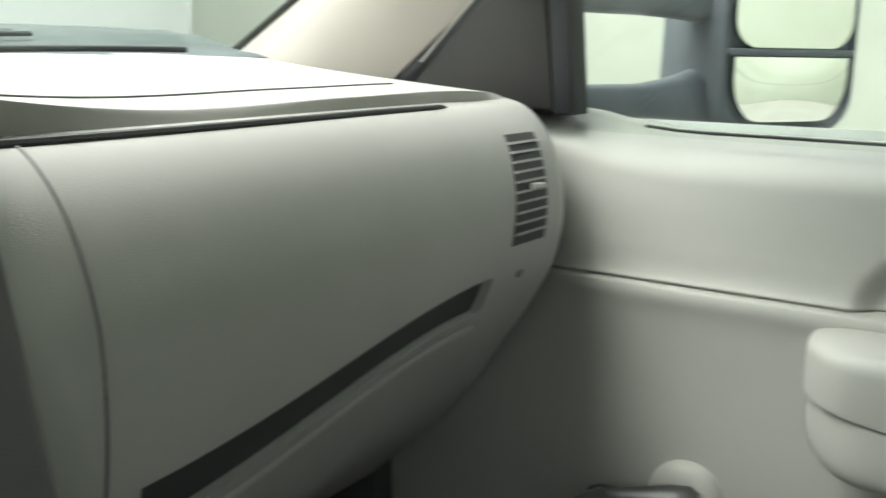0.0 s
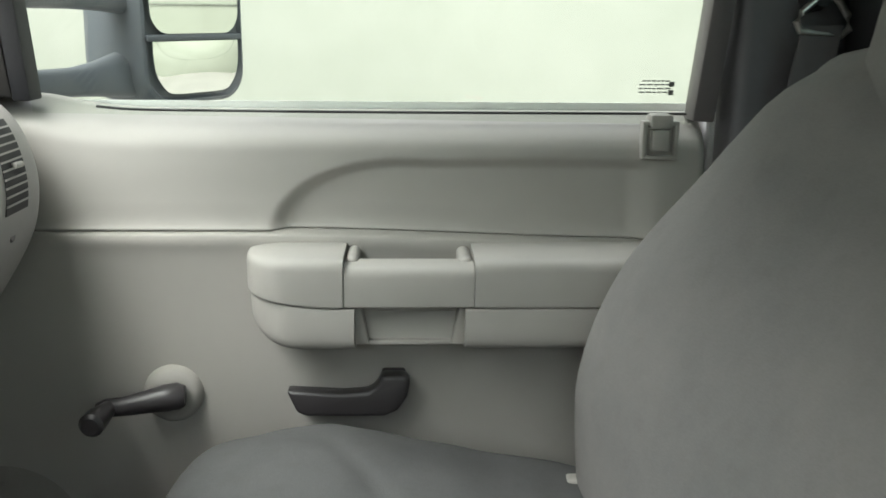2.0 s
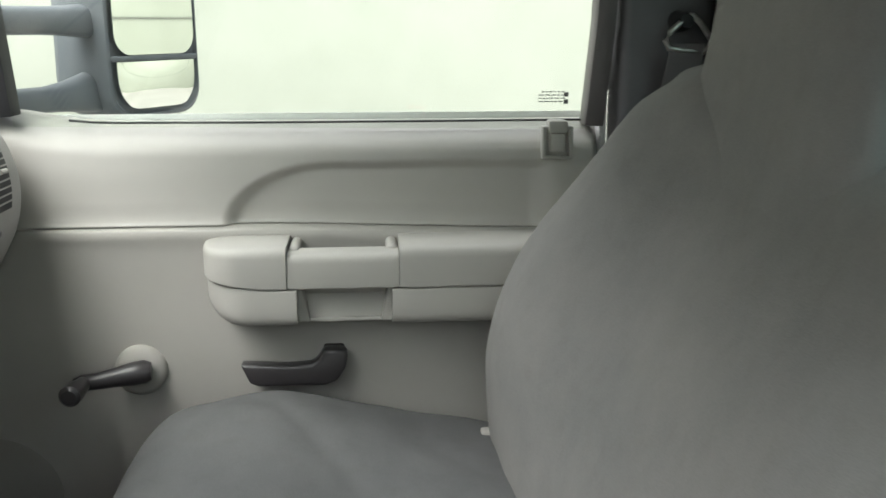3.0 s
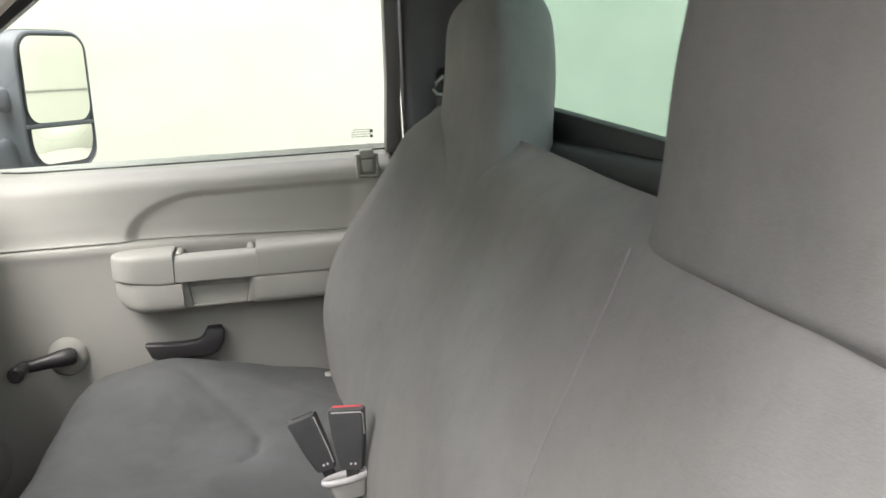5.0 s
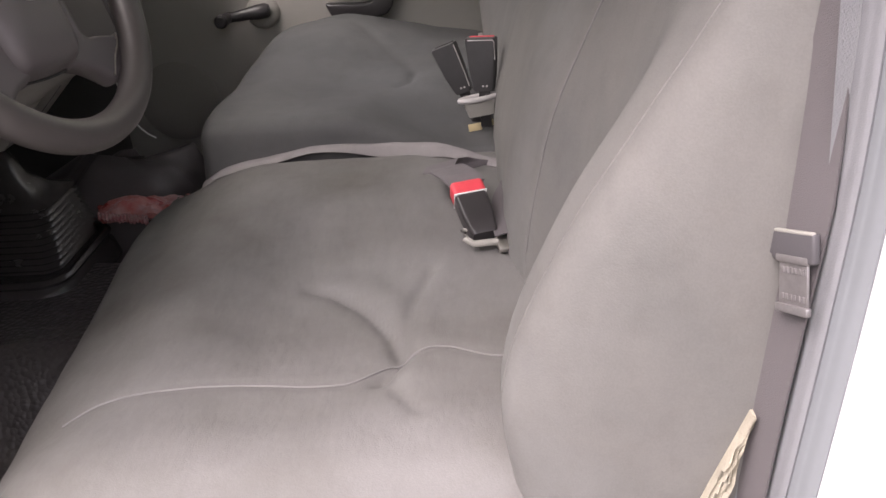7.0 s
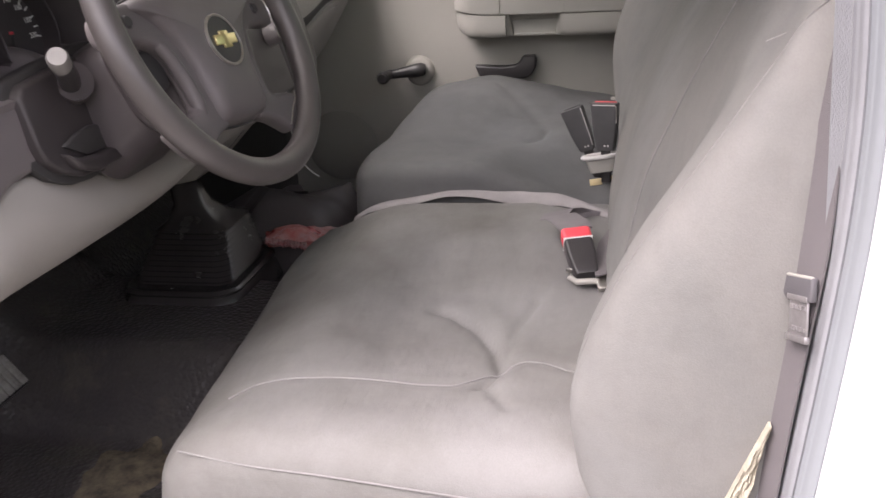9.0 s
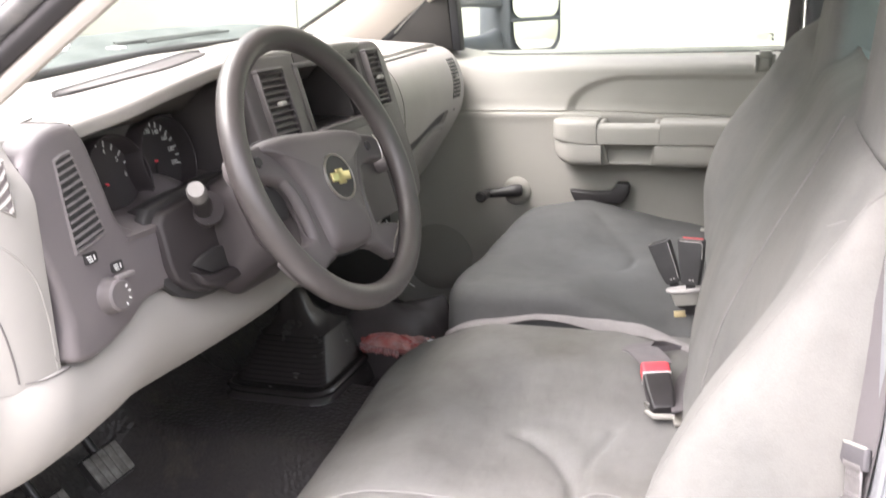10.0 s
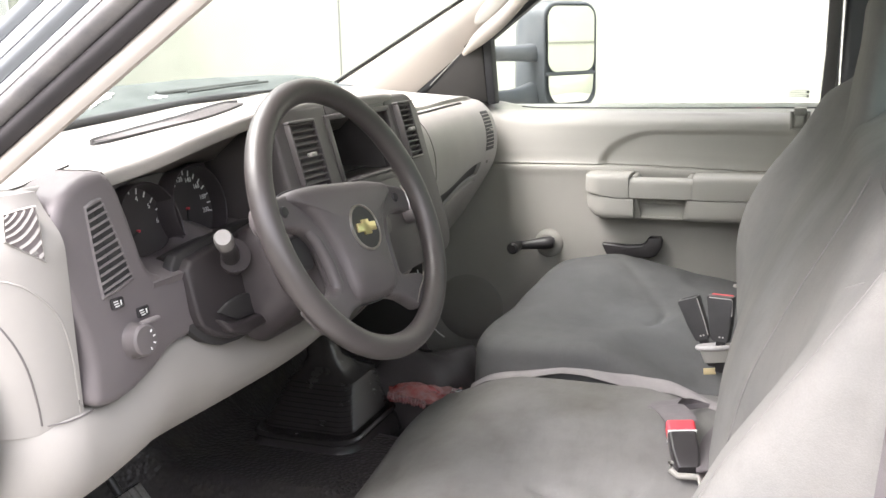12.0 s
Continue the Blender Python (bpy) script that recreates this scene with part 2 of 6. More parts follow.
def sheet(nu, nv, f, back=None):
    """A relief of nu by nv quads from f(u, v); with back, a closed body whose rear is f moved by that vector rule."""
    bm = bmesh.new()
    g = [[bm.verts.new(f(i / nu, j / nv)) for j in range(nv + 1)] for i in range(nu + 1)]
    for i in range(nu):
        for j in range(nv):
            bm.faces.new((g[i][j], g[i + 1][j], g[i + 1][j + 1], g[i][j + 1]))
    if back:
        rim = [(i, 0) for i in range(nu)] + [(nu, j) for j in range(nv)] + [(i, nv) for i in range(nu, 0, -1)] + [(0, j) for j in range(nv, 0, -1)]
        r2 = [bm.verts.new(back(*g[i][j].co)) for i, j in rim]
        for k in range(len(rim)):
            a, b = rim[k], rim[(k + 1) % len(rim)]
            bm.faces.new((g[a[0]][a[1]], g[b[0]][b[1]], r2[(k + 1) % len(rim)], r2[k]))
        bm.faces.new(r2)
    return bm


# ---- structure: ground, walls outside, cab shell ----
bm = bmesh.new()
bmesh.ops.create_grid(bm, x_segments=20, y_segments=20, size=400)
tagged(part("ground", moved(bm, Matrix.Translation((0, 0, -0.75))), M_GROUND), "grey dusty gravel yard around the truck", "ground", kind="structure")
tagged(part("wall_outside", rbox((-9.0, 7.0, -0.8), (14.0, 7.3, 7.0), 0.02), M_WALL), "pale plastered yard wall beyond the passenger window", "wall", kind="structure")

# added backdrop: makes the glare beyond the windscreen render white
tagged(part("wall_ahead", rbox((-9.3, -14, -0.8), (-9.0, 7.0, 7.0), 0.02), mat("backdrop_white", (0.80, 0.80, 0.78), 0.9, grain=0.3, grain_size=60, stain=0.5, stain_size=0.7, color2=(0.74, 0.74, 0.72))), "white backdrop wall added ahead so the windscreen view burns out", "wall", kind="structure")
tagged(part("wall_behind", rbox((14.0, -6.3, -0.8), (14.3, 7.3, 5.0), 0.02), M_WALL), "pale plastered yard wall behind the truck", "wall", kind="structure")
# added strip, there only to reflect as a horizon line in the mirror
tagged(part("trim_wall_joint", rbox((13.985, -6.0, 1.02), (14.0, 7.0, 1.04), 0.003), M_SEAL), "thin dark strip added to draw the horizon line in the mirror", "joint", kind="structure")
tagged(part("trim_wall_post", rbox((-4.346, 6.988, -0.75), (-4.332, 7.0, 6.5), 0.002), mat("grey_joint", (0.22, 0.22, 0.21), 0.9)), "thin grey upright joint in the yard wall", "joint", kind="structure")
# unseen wall, added to limit light entering through the driver opening
tagged(part("wall_yard", rbox((-9.0, -6.3, -0.8), (14, -6.0, 2.3), 0.02), M_WALL), "unseen wall added on the driver side to cut the light", "wall", kind="structure")

# cab floor with tunnel
def floor_z(x, y):
    tun = 0.15 * (1 - smooth(0.13, 0.27, abs(y + 0.74))) * (1 - 0.35 * smooth(-0.45, 0.2, x))
    toe = 0.34 * smooth(-0.72, -1.05, x)
    sill = 0.05 * smooth(-1.47, -1.56, y)
    return 0.02 + max(tun, 0) + toe + sill
tagged(part("floor", sheet(90, 90, lambda u, v: (lambda x, y: (x, y, floor_z(x, y)))(-1.08 + 1.72 * u, -1.60 + 1.66 * v),
            back=lambda x, y, z: (x, y, -0.12)), M_RUBBER), "black rubber cab floor with transmission tunnel, dusty", "floor", kind="structure")
tagged(part("wall_firewall", rbox((-1.16, -1.62, 0.0), (-1.09, 0.08, 0.82), 0.01), mat("footwell_carpet", (0.105, 0.090, 0.090), 0.9, grain=0.8, grain_size=300, stain=0.7, stain_size=7)), "dark carpeted firewall under the dashboard", "wall", kind="structure")
tagged(part("wall_kick_panel", join(rbox((-1.09, 0.03, 0.0), (-0.62, 0.09, 0.84), 0.01), rbox((-1.09, -0.045, 0.0), (-0.535, 0.05, 0.50), 0.012)), mat("dark_kick_plastic", (0.064, 0.059, 0.058), 0.7, grain=0.4, stain=0.6, stain_size=8, color2=(0.055, 0.053, 0.051))), "dark kick panel beside the passenger footwell", "wall", kind="structure")
tagged(part("wall_driver_kick", rbox((-1.09, -1.68, 0.0), (-0.50, -1.62, 0.60), 0.012), M_BEZEL), "dark kick panel beside the driver footwell", "wall", kind="structure")
tagged(part("wall_sill", rbox((-0.50, -1.70, -0.22), (0.62, -1.60, 0.05), 0.02), M_PAINT), "white painted door sill of the driver opening", "wall", kind="structure")
tagged(part("wall_back", rbox((0.63, -1.60, -0.1), (0.69, 0.10, 0.845), 0.01), M_SEAL), "black back wall of the cab under the rear window", "wall", kind="structure")
tagged(part("wall_back_top", rbox((0.60, -1.60, 1.22), (0.66, 0.04, 1.33), 0.01), M_ROOF), "pale cloth header over the rear window", "wall", kind="structure")
roof = sheet(24, 24, lambda u, v: (-0.30 + 0.98 * u, -1.62 + 1.68 * v, 1.28 + 0.05 * math.sin(math.pi * v) * (0.4 + 0.6 * u)), back=lambda x, y, z: (x, y, 1.40))
tagged(part("ceiling", roof, M_ROOF), "pale headliner of the cab roof", "ceiling", kind="structure")

# ---- passenger door ----
def sill_z(x):
    return spline([(-0.62, 0.852), (-0.36, 0.840), (-0.325, 0.837), (-0.295, 0.831), (-0.235, 0.8235), (-0.15, 0.822), (0.48, 0.821)], x)

def seam_z(x):
    return 0.684 - 0.012 * smooth(-0.05, 0.4, x)

def door_y(x, z):
    zs, top = seam_z(x), sill_z(x)
    w = z - zs + 0.684
    y = spline([(0.0, 0.0), (0.30, -0.012), (0.50, -0.018), (0.60, -0.016), (0.655, -0.0185), (0.674, -0.0215), (0.682, -0.0195), (0.692, -0.0135), (0.72, -0.009), (0.76, -0.005), (0.80, 0.002)], w)
    y += 0.05 * smooth(top - 0.05, top + 0.006, z) ** 2
    y += 0.005 * math.exp(-((z - zs) / 0.0018) ** 2)
    rx = (0.11 - x) / 0.166 if x < 0.11 else 0.0
    r = math.hypot(rx, (z - zs) / (0.092 + 0.008 * smooth(0.1, 0.3, x)))
    if z > zs and r < 1.0:
        y += (0.008 + 0.009 * (1 - (z - zs) / 0.09)) * smooth(1.0, 0.84, r) * smooth(0.415, 0.37, x)
    y += 0.04 * smooth(0.462, 0.478, x) ** 2
    return y

door = thing("passenger_door", (-0.05, 0.04, 0.02), "closed grey plastic passenger door with crank window", "door")
def row_z(x, v):
    """Rows follow the moulded seam and crowd round it."""
    zs = seam_z(x)
    if v < 0.45:
        return 0.03 + (zs - 0.03 - 0.02) * v / 0.45
    if v < 0.62:
        return zs - 0.02 + 0.03 * (v - 0.45) / 0.17
    return zs + 0.01 + (sill_z(x) - zs - 0.01) * (v - 0.62) / 0.38
panel = sheet(230, 190, lambda u, v: (lambda x: (lambda z: (x, door_y(x, z), z))(row_z(x, v)))(-0.62 + 1.098 * u), back=lambda x, y, z: (x, 0.075, z))
p_panel = part("door_panel", panel, M_TRIM, label="moulded grey door trim with shallow scoop", sharp=60)
p_skin = part("outer_skin", sheet(20, 12, lambda u, v: (-0.64 + 1.12 * u, 0.08 + 0.06 * math.sin(math.pi * v) ** 0.6, -0.05 + 0.88 * v), back=lambda x, y, z: (x, 0.078, z)), M_PAINT, label="white painted door skin")

LEAN = Matrix(((1, 0, 0, 0), (0, 1, -0.16, 0.16 * 0.83), (0, 0, 1, 0), (0, 0, 0, 1)))
p_sail = part("sail_panel", moved(prism([(-0.53, 0.846), (-0.343, 0.838), (-0.350, 1.005), (-0.375, 0.99)], "y", -0.004, 0.05, 0.004), LEAN), mat("sail_panel_plastic", (0.034, 0.032, 0.030), 0.7, grain=0.35, grain_size=1000, stain=0.5, stain_size=10, color2=(0.044, 0.041, 0.039), spec=0.2), label="dark triangular mirror panel")
# pale tube that paints the reflection along the panel's sloping edge
p_sailedge = part("sail_edge", tube([(-0.497, -0.016, 0.884), (-0.43, -0.023, 0.944), (-0.366, -0.033, 1.000)], 0.0011, 6), M_TRIM, label="thin pale line drawn as the reflection along the mirror panel edge")
def bar(pts, half, y0=0.0, y1=0.04):
    """A straight-edged frame strip along pts in the door's window plane."""
    left, right = [], []
    for i, p in enumerate(pts):
        a, b = pts[max(i - 1, 0)], pts[min(i + 1, len(pts) - 1)]
        d = Vector((b[0] - a[0], b[1] - a[1])).normalized()
        left.append((p[0] - d.y * half, p[1] + d.x * half))
        right.append((p[0] + d.y * half, p[1] - d.x * half))
    return moved(prism(left + right[::-1], "y", y0, y1, 0.003), LEAN)
p_f1 = part("window_frame", bar([(-0.334, 0.835), (-0.337, 1.03)], 0.011, -0.002, 0.035), M_SEAL, label="black window channel")
p_f2 = part("window_frame", bar([(-0.39, 0.97), (-0.335, 1.025), (-0.25, 1.105), (-0.16, 1.18), (-0.08, 1.225), (0.05, 1.245), (0.47, 1.245)], 0.014), M_SEAL, label="black window channel")
p_f3 = part("window_frame", bar([(0.4635, 0.815), (0.470, 0.95), (0.471, 1.24)], 0.0135), M_BEZEL, label="black window channel")
p_wipe = part("glass_wiper", tube([(-0.26 + 0.72 * k / 24, 0.030, sill_z(-0.26 + 0.72 * k / 24) + 0.0008) for k in range(25)], 0.0016, 8), M_SEAL, label="thin black rubber strip")
p_pane = part("window_pane", moved(prism([(-0.33, 0.82), (0.452, 0.81), (0.458, 1.235), (-0.06, 1.235), (-0.24, 1.11), (-0.33, 1.03)], "y", 0.016, 0.020, 0), LEAN), M_GLASS)
p_pane.visible_shadow = False
stamp = bmesh.new()
rnd = random.Random(4)
for r in range(4):
    x = 0.385 + 0.004 * (r == 0)
    while x < 0.418:
        w = rnd.uniform(0.003, 0.008)
        stamp = join(stamp, moved(rbox((x, 0.0135, 0.862 - 0.0045 * r), (x + w, 0.0155, 0.8635 - 0.0045 * r), 0), LEAN))
        x += w + 0.0015
for z in (0.856, 0.846):
    stamp = join(stamp, moved(rbox((0.421, 0.0135, z), (0.427, 0.0155, z + 0.006), 0), LEAN))
p_stamp = part("glass_stamp", stamp, mat("faded_stamp_ink", (0.16, 0.16, 0.15), 0.7), label="tiny faded grey maker marks on the glass")

# lock plate
lockm = Matrix.Translation((0.410, 0.0, 0.795))
p_lock = part("lock_plate", join(rbox((-0.022, -0.009, -0.024), (0.022, 0.006, -0.019), 0.002, m=lockm), rbox((-0.022, -0.009, 0.016), (0.022, 0.006, 0.022), 0.002, m=lockm),
        rbox((-0.022, -0.009, -0.022), (-0.016, 0.006, 0.02), 0.002, m=lockm), rbox((0.016, -0.009, -0.022), (0.022, 0.006, 0.02), 0.002, m=lockm),
        rbox((-0.018, -0.003, -0.021), (0.018, 0.004, 0.018), 0.001, m=lockm)), M_TRIM, label="grey lock bezel")
p_lockb = part("lock_knob", join(rbox((-0.011, -0.012, -0.014), (0.011, 0.0, 0.012), 0.003, m=lockm), rbox((-0.014, -0.012, 0.012), (0.014, 0.012, 0.03), 0.004, m=lockm)), M_TRIM, label="grey sliding lock knob")

# armrest in lofted sections across x
def arm_ring(x, z0, z1, reach, soft, rear=0.01, cap=True):
    """One cross-section of the armrest: flat towards the door, rounded towards the cab."""
    pts = [(x, rear, z0), (x, rear, z1)]
    n = 14
    h, c = (z1 - z0) / 2, (z0 + z1) / 2
    for k in range(n + 1):
        a = math.pi / 2 - math.pi * k / n
        e = soft if (math.sin(a) > 0) == cap else 0.10
        cy, cz = abs(math.cos(a)) ** e, math.copysign(abs(math.sin(a)) ** e, math.sin(a))
        pts.append((x, -(reach - 0.03) - 0.03 * cy if reach > 0.035 else -reach * cy, c + h * cz))
    return pts

def arm_piece(x0, x1, z0, z1, reach, soft=0.45, nose=0.0, gap=0.0004, n=18, rear=0.01):
    rings = []
    for k in range(n + 1):
        t = k / n
        x = x0 + gap + (x1 - x0 - 2 * gap) * (t ** 2 if nose else t)
        e = 1.0
        if nose and x < x0 + nose:
            e = math.sqrt(max(0.0, 1 - ((x0 + nose - x) / nose) ** 2))
        edge = 0.0006 if k in (0, n) else 0.0
        rr = reach * (0.30 + 0.70 * e) - edge
        top = z0 + (z1 - z0) * (0.84 + 0.16 * e) if z1 > 0.63 else z1
        lift = 0.010 * smooth(0.02, -0.075, x)
        rings.append(arm_ring(x, z0 + edge + (lift if z1 > 0.63 else 0.040 * (1 - e)), top - edge + (lift if z1 < 0.63 else 0), rr, soft, rear, z1 > 0.63))
    return loft(rings)
p_arm = [
    part("armrest_cap", arm_piece(-0.078, 0.038, 0.617, 0.673, 0.108, nose=0.050), M_TRIM),
    part("pull_bar", arm_piece(0.038, 0.185, 0.617, 0.664, 0.106, rear=-0.064), M_TRIM),
    part("armrest_pad", arm_piece(0.185, 0.455, 0.617, 0.672, 0.108), M_TRIM),
    part("armrest_base", arm_piece(-0.075, 0.050, 0.564, 0.6166, 0.106, 0.62, nose=0.060, gap=0.0002), M_TRIM),
    part("armrest_base", arm_piece(0.175, 0.455, 0.564, 0.6166, 0.106, 0.62), M_TRIM),
    part("pocket_tray", join(rbox((0.05, -0.084, 0.566), (0.176, 0.0, 0.572), 0.002), prism([(0.046, 0.567), (0.066, 0.567), (0.056, 0.616), (0.046, 0.616)], "y", -0.087, -0.03, 0.003, 2), prism([(0.160, 0.567), (0.179, 0.567), (0.179, 0.616), (0.170, 0.616)], "y", -0.087, -0.03, 0.003, 2), sheet(8, 8, lambda u, v: (0.052 + 0.122 * u, -0.078 + 0.02 * v, 0.571 + 0.040 * v), back=lambda x, y, z: (x, 0.0, z))), M_TRIM),
    part("pull_cup", join(rbox((0.0392, -0.078, 0.605), (0.054, 0.01, 0.669), 0.0068, 4), rbox((0.168, -0.078, 0.605), (0.1838, 0.01, 0.668), 0.0072, 4),
                          rbox((0.05, -0.066, 0.600), (0.172, 0.0, 0.612), 0.003)), M_TRIM),
]
# window crank
hub = Matrix.Translation((-0.178, -0.018, 0.481)) @ Matrix.Rotation(radians(90), 4, "X")
p_esc = part("crank_escutcheon", lathe([(0.001, 0.016), (0.02, 0.016), (0.03, 0.013), (0.036, 0.006), (0.038, -0.012)], 32, hub), M_TRIM, label="pale round crank base")
p_crank = part("window_crank", join(
    tube([(-0.158, -0.045, 0.488), (-0.166, -0.046, 0.488), (-0.182, -0.048, 0.486), (-0.205, -0.055, 0.484), (-0.228, -0.060, 0.481), (-0.247, -0.062, 0.480), (-0.258, -0.062, 0.479)],
         [0.012, 0.0165, 0.0165, 0.0135, 0.0115, 0.0115, 0.008], 16),
    tube([(-0.243, -0.058, 0.481), (-0.245, -0.075, 0.481), (-0.248, -0.098, 0.481), (-0.249, -0.112, 0.481), (-0.249, -0.117, 0.481)], [0.009, 0.011, 0.0145, 0.0145, 0.010], 16),
    tube([(-0.171, -0.02, 0.486), (-0.171, -0.05, 0.486)], 0.012, 12)), M_BLACK, label="black plastic window crank")
# release handle
lever = [(-0.037, 0.4945), (0.030, 0.4905), (0.062, 0.4925), (0.073, 0.501), (0.079, 0.5135), (0.106, 0.5135), (0.1135, 0.507), (0.110, 0.485), (0.098, 0.467), (0.082, 0.4600), (-0.012, 0.4605), (-0.0245, 0.4650)]
p_hand = part("release_handle", join(prism(lever, "y", -0.050, -0.026, 0.0055, 3), rbox((0.078, -0.03, 0.485), (0.108, -0.005, 0.512), 0.004)), M_BLACK, label="black plastic release handle")
p_speak = part("speaker_grille", lathe([(0.001, 0.012), (0.05, 0.012), (0.085, 0.009), (0.095, 0.004), (0.098, -0.01)], 40, Matrix.Translation((-0.400, -0.008, 0.293)) @ Matrix.Rotation(radians(90), 4, "X")),
               mat("speaker_cloth", (0.24, 0.23, 0.21), 0.8, grain=1.0, grain_size=500), label="round perforated speaker cover")
under(door, p_panel, p_skin, p_sail, p_sailedge, p_f1, p_f2, p_f3, p_wipe, p_pane, p_stamp, p_lock, p_lockb, *p_arm, p_esc, p_crank, p_hand, p_speak)

# ---- towing mirror outside the door ----
mirror = thing("towing_mirror", (-0.28, 0.10, 0.83), "tall black towing mirror with two glasses on double arms", "mirror")
g0, g1 = Vector((-0.168, 0.441, 0)), Vector((-0.268, 0.278, 0))
ax = (g0 - g1).normalized()
wid = (g0 - g1).length
fn = Vector((ax.y, -ax.x, 0))
MG = Matrix((( ax.x, -fn.x, 0, g1.x), (ax.y, -fn.y, 0, g1.y), (0, 0, 1, 0), (0, 0, 0, 1)))
def rounded(w0, w1, h0, h1, r, n=6):
    out = []
    for cx, cz, a0 in ((w1 - r, h1 - r, 0), (w0 + r, h1 - r, 90), (w0 + r, h0 + r, 180), (w1 - r, h0 + r, 270)):
        out += [(cx + r * math.cos(radians(a0 + 90 * k / n)), cz + r * math.sin(radians(a0 + 90 * k / n))) for k in range(n + 1)]
    return out
shell = loft([[(x, y + 0.05 * max(0.0, (z - 1.0) / 0.1) ** 2 * (0.0 if y < 0.05 else -1.0), z) for x, z in rounded(-0.007 - g, wid + 0.008 + g, 0.806 - g, 1.094 + g, 0.046)] for y, g in [(-0.004, -0.006), (-0.010, -0.002), (-0.008, 0.002), (0.0, 0.005), (0.03, 0.008), (0.07, 0.008), (0.105, 0.002), (0.130, -0.014), (0.148, -0.04), (0.154, -0.06)]])
p1 = part("housing", moved(shell, MG), M_HOUSING)
p2 = part("upper_glass", moved(prism(rounded(0.004, wid - 0.003, 0.905, 1.086, 0.034, 10), "y", -0.0125, -0.0085, 0), MG), M_MIRROR, label="flat mirror glass", sharp=10)
low = sheet(16, 10, lambda u, v: (wid / 2 + (wid / 2 - 0.006) * (2 * u - 1) * (1 - 0.16 * (1 - v) ** 4), -0.0125 - 0.003 * (1 - (2 * u - 1) ** 2) * (1 - (2 * v - 1) ** 2), 0.817 + 0.077 * v + 0.014 * (2 * u - 1) ** 8 * (1 - v)), back=lambda x, y, z: (x, -0.009, z))
p3 = part("lower_glass", moved(low, MG), M_MIRROR, label="convex mirror glass", sharp=30)
p4 = part("glass_divider", moved(rbox((-0.004, -0.014, 0.895), (wid + 0.003, -0.008, 0.904), 0.002), MG), M_HOUSING)
arms = []
for z, h, flare in ((0.842, 0.019, 1.5), (0.960, 0.021, 0.35)):
    arms.append(part("mirror_arm", loft([[(x + 0.022 * math.cos(a), y + 0.012 * math.sin(a), z + h * (1 + (flare * dz if math.sin(a) > 0 or flare < 1 else 0.55 * dz)) * math.copysign(abs(math.sin(a)) ** 0.5, math.sin(a))) for a in [k * math.tau / 20 for k in range(20)]]
                for x, y, dz in ((-0.40, 0.08, 0), (-0.375, 0.14, 0), (-0.345, 0.20, 0.02), (-0.325, 0.24, 0.25), (-0.30, 0.29, 0.8), (-0.27, 0.34, 1.0))]), M_HOUSING))
p5 = part("arm_base", rbox((-0.46, 0.05, 0.812), (-0.385, 0.10, 0.99), 0.015, 3), M_HOUSING)
under(mirror, p1, p2, p3, p4, p5, *arms)

# ---- dashboard ----
dash = thing("dashboard", (-0.60, -0.79, 0.40), "two-tone grey moulded pickup dashboard with air vents", "dashboard")
def brow_z(y):
    return spline([(-1.60, 0.840), (-1.53, 0.843), (-1.455, 0.849), (-1.31, 0.879), (-1.19, 0.896), (-1.05, 0.903), (-0.90, 0.903), (-0.70, 0.896), (-0.62, 0.874), (-0.50, 0.860), (-0.30, 0.860), (-0.12, 0.860), (-0.05, 0.854), (-0.02, 0.846)], y)
def brow_x(y):
    return spline([(-1.60, -0.360), (-1.52, -0.358), (-1.44, -0.336), (-1.36, -0.310), (-1.25, -0.300), (-1.02, -0.302), (-0.72, -0.300), (-0.64, -0.318), (-0.56, -0.330), (-0.2, -0.366), (-0.08, -0.372), (-0.03, -0.41), (-0.01, -0.46)], y)
def screen_x(y):
    return -0.80 + 0.10 * ((y + 0.79) / 0.75) ** 2
def base_z(y):
    """Height of the dash along the foot of the windscreen."""
    return spline([(-1.6, 0.835), (-1.1, 0.854), (-0.3, 0.889), (0.0, 0.890)], y)
FACE = [(0.0, -0.372, 0.853), (0.08, -0.345, 0.846), (0.17, -0.322, 0.826), (0.30, -0.305, 0.790), (0.43, -0.299, 0.750), (0.56, -0.306, 0.706), (0.66, -0.320, 0.675), (0.78, -0.355, 0.620), (0.90, -0.420, 0.530), (1.0, -0.52, 0.43)]
def face_xz(y, v):
    x, z = spline([(k, a) for k, a, b in FACE], v), spline([(k, b) for k, a, b in FACE], v)
    x += 0.036 * smooth(-0.16, -0.60, y)
    z -= 0.030 * smooth(-0.16, -0.60, y) * smooth(0.35, 0.6, v)
    e = max(0.0, (y + 0.070) / 0.064)
    x -= 0.13 * (1 - math.sqrt(max(0.0, 1 - min(1, e) ** 2)))
    return x, z
def pad(u, v):
    y = -1.595 + 1.59 * u
    bx, bz = brow_x(y), brow_z(y)
    if v < 0.8:
        t = v / 0.8
        x = screen_x(y) - 0.06 + (bx - screen_x(y) + 0.06) * t
        z = base_z(y) + (bz - base_z(y)) * (t + (smooth(0.15, 1.0, t) - t) * smooth(-0.6, -0.8, y)) - 0.016 * math.sin(math.pi * t ** 1.5) * smooth(-0.60, -0.95, y)
    else:
        t = (v - 0.8) / 0.2
        w = smooth(-0.66, -0.56, y)
        fx, fz = face_xz(y, 0.022)
        x = bx + (1 - w) * (0.014 * math.sin(t * math.pi / 2) - 0.010 * t * t) + w * (fx - bx) * t
        z = bz - (1 - w) * 0.020 * (1 - math.cos(t * math.pi / 2)) - w * (bz - fz) * (1 - math.cos(t * math.pi / 2))
    return (x, y, z)
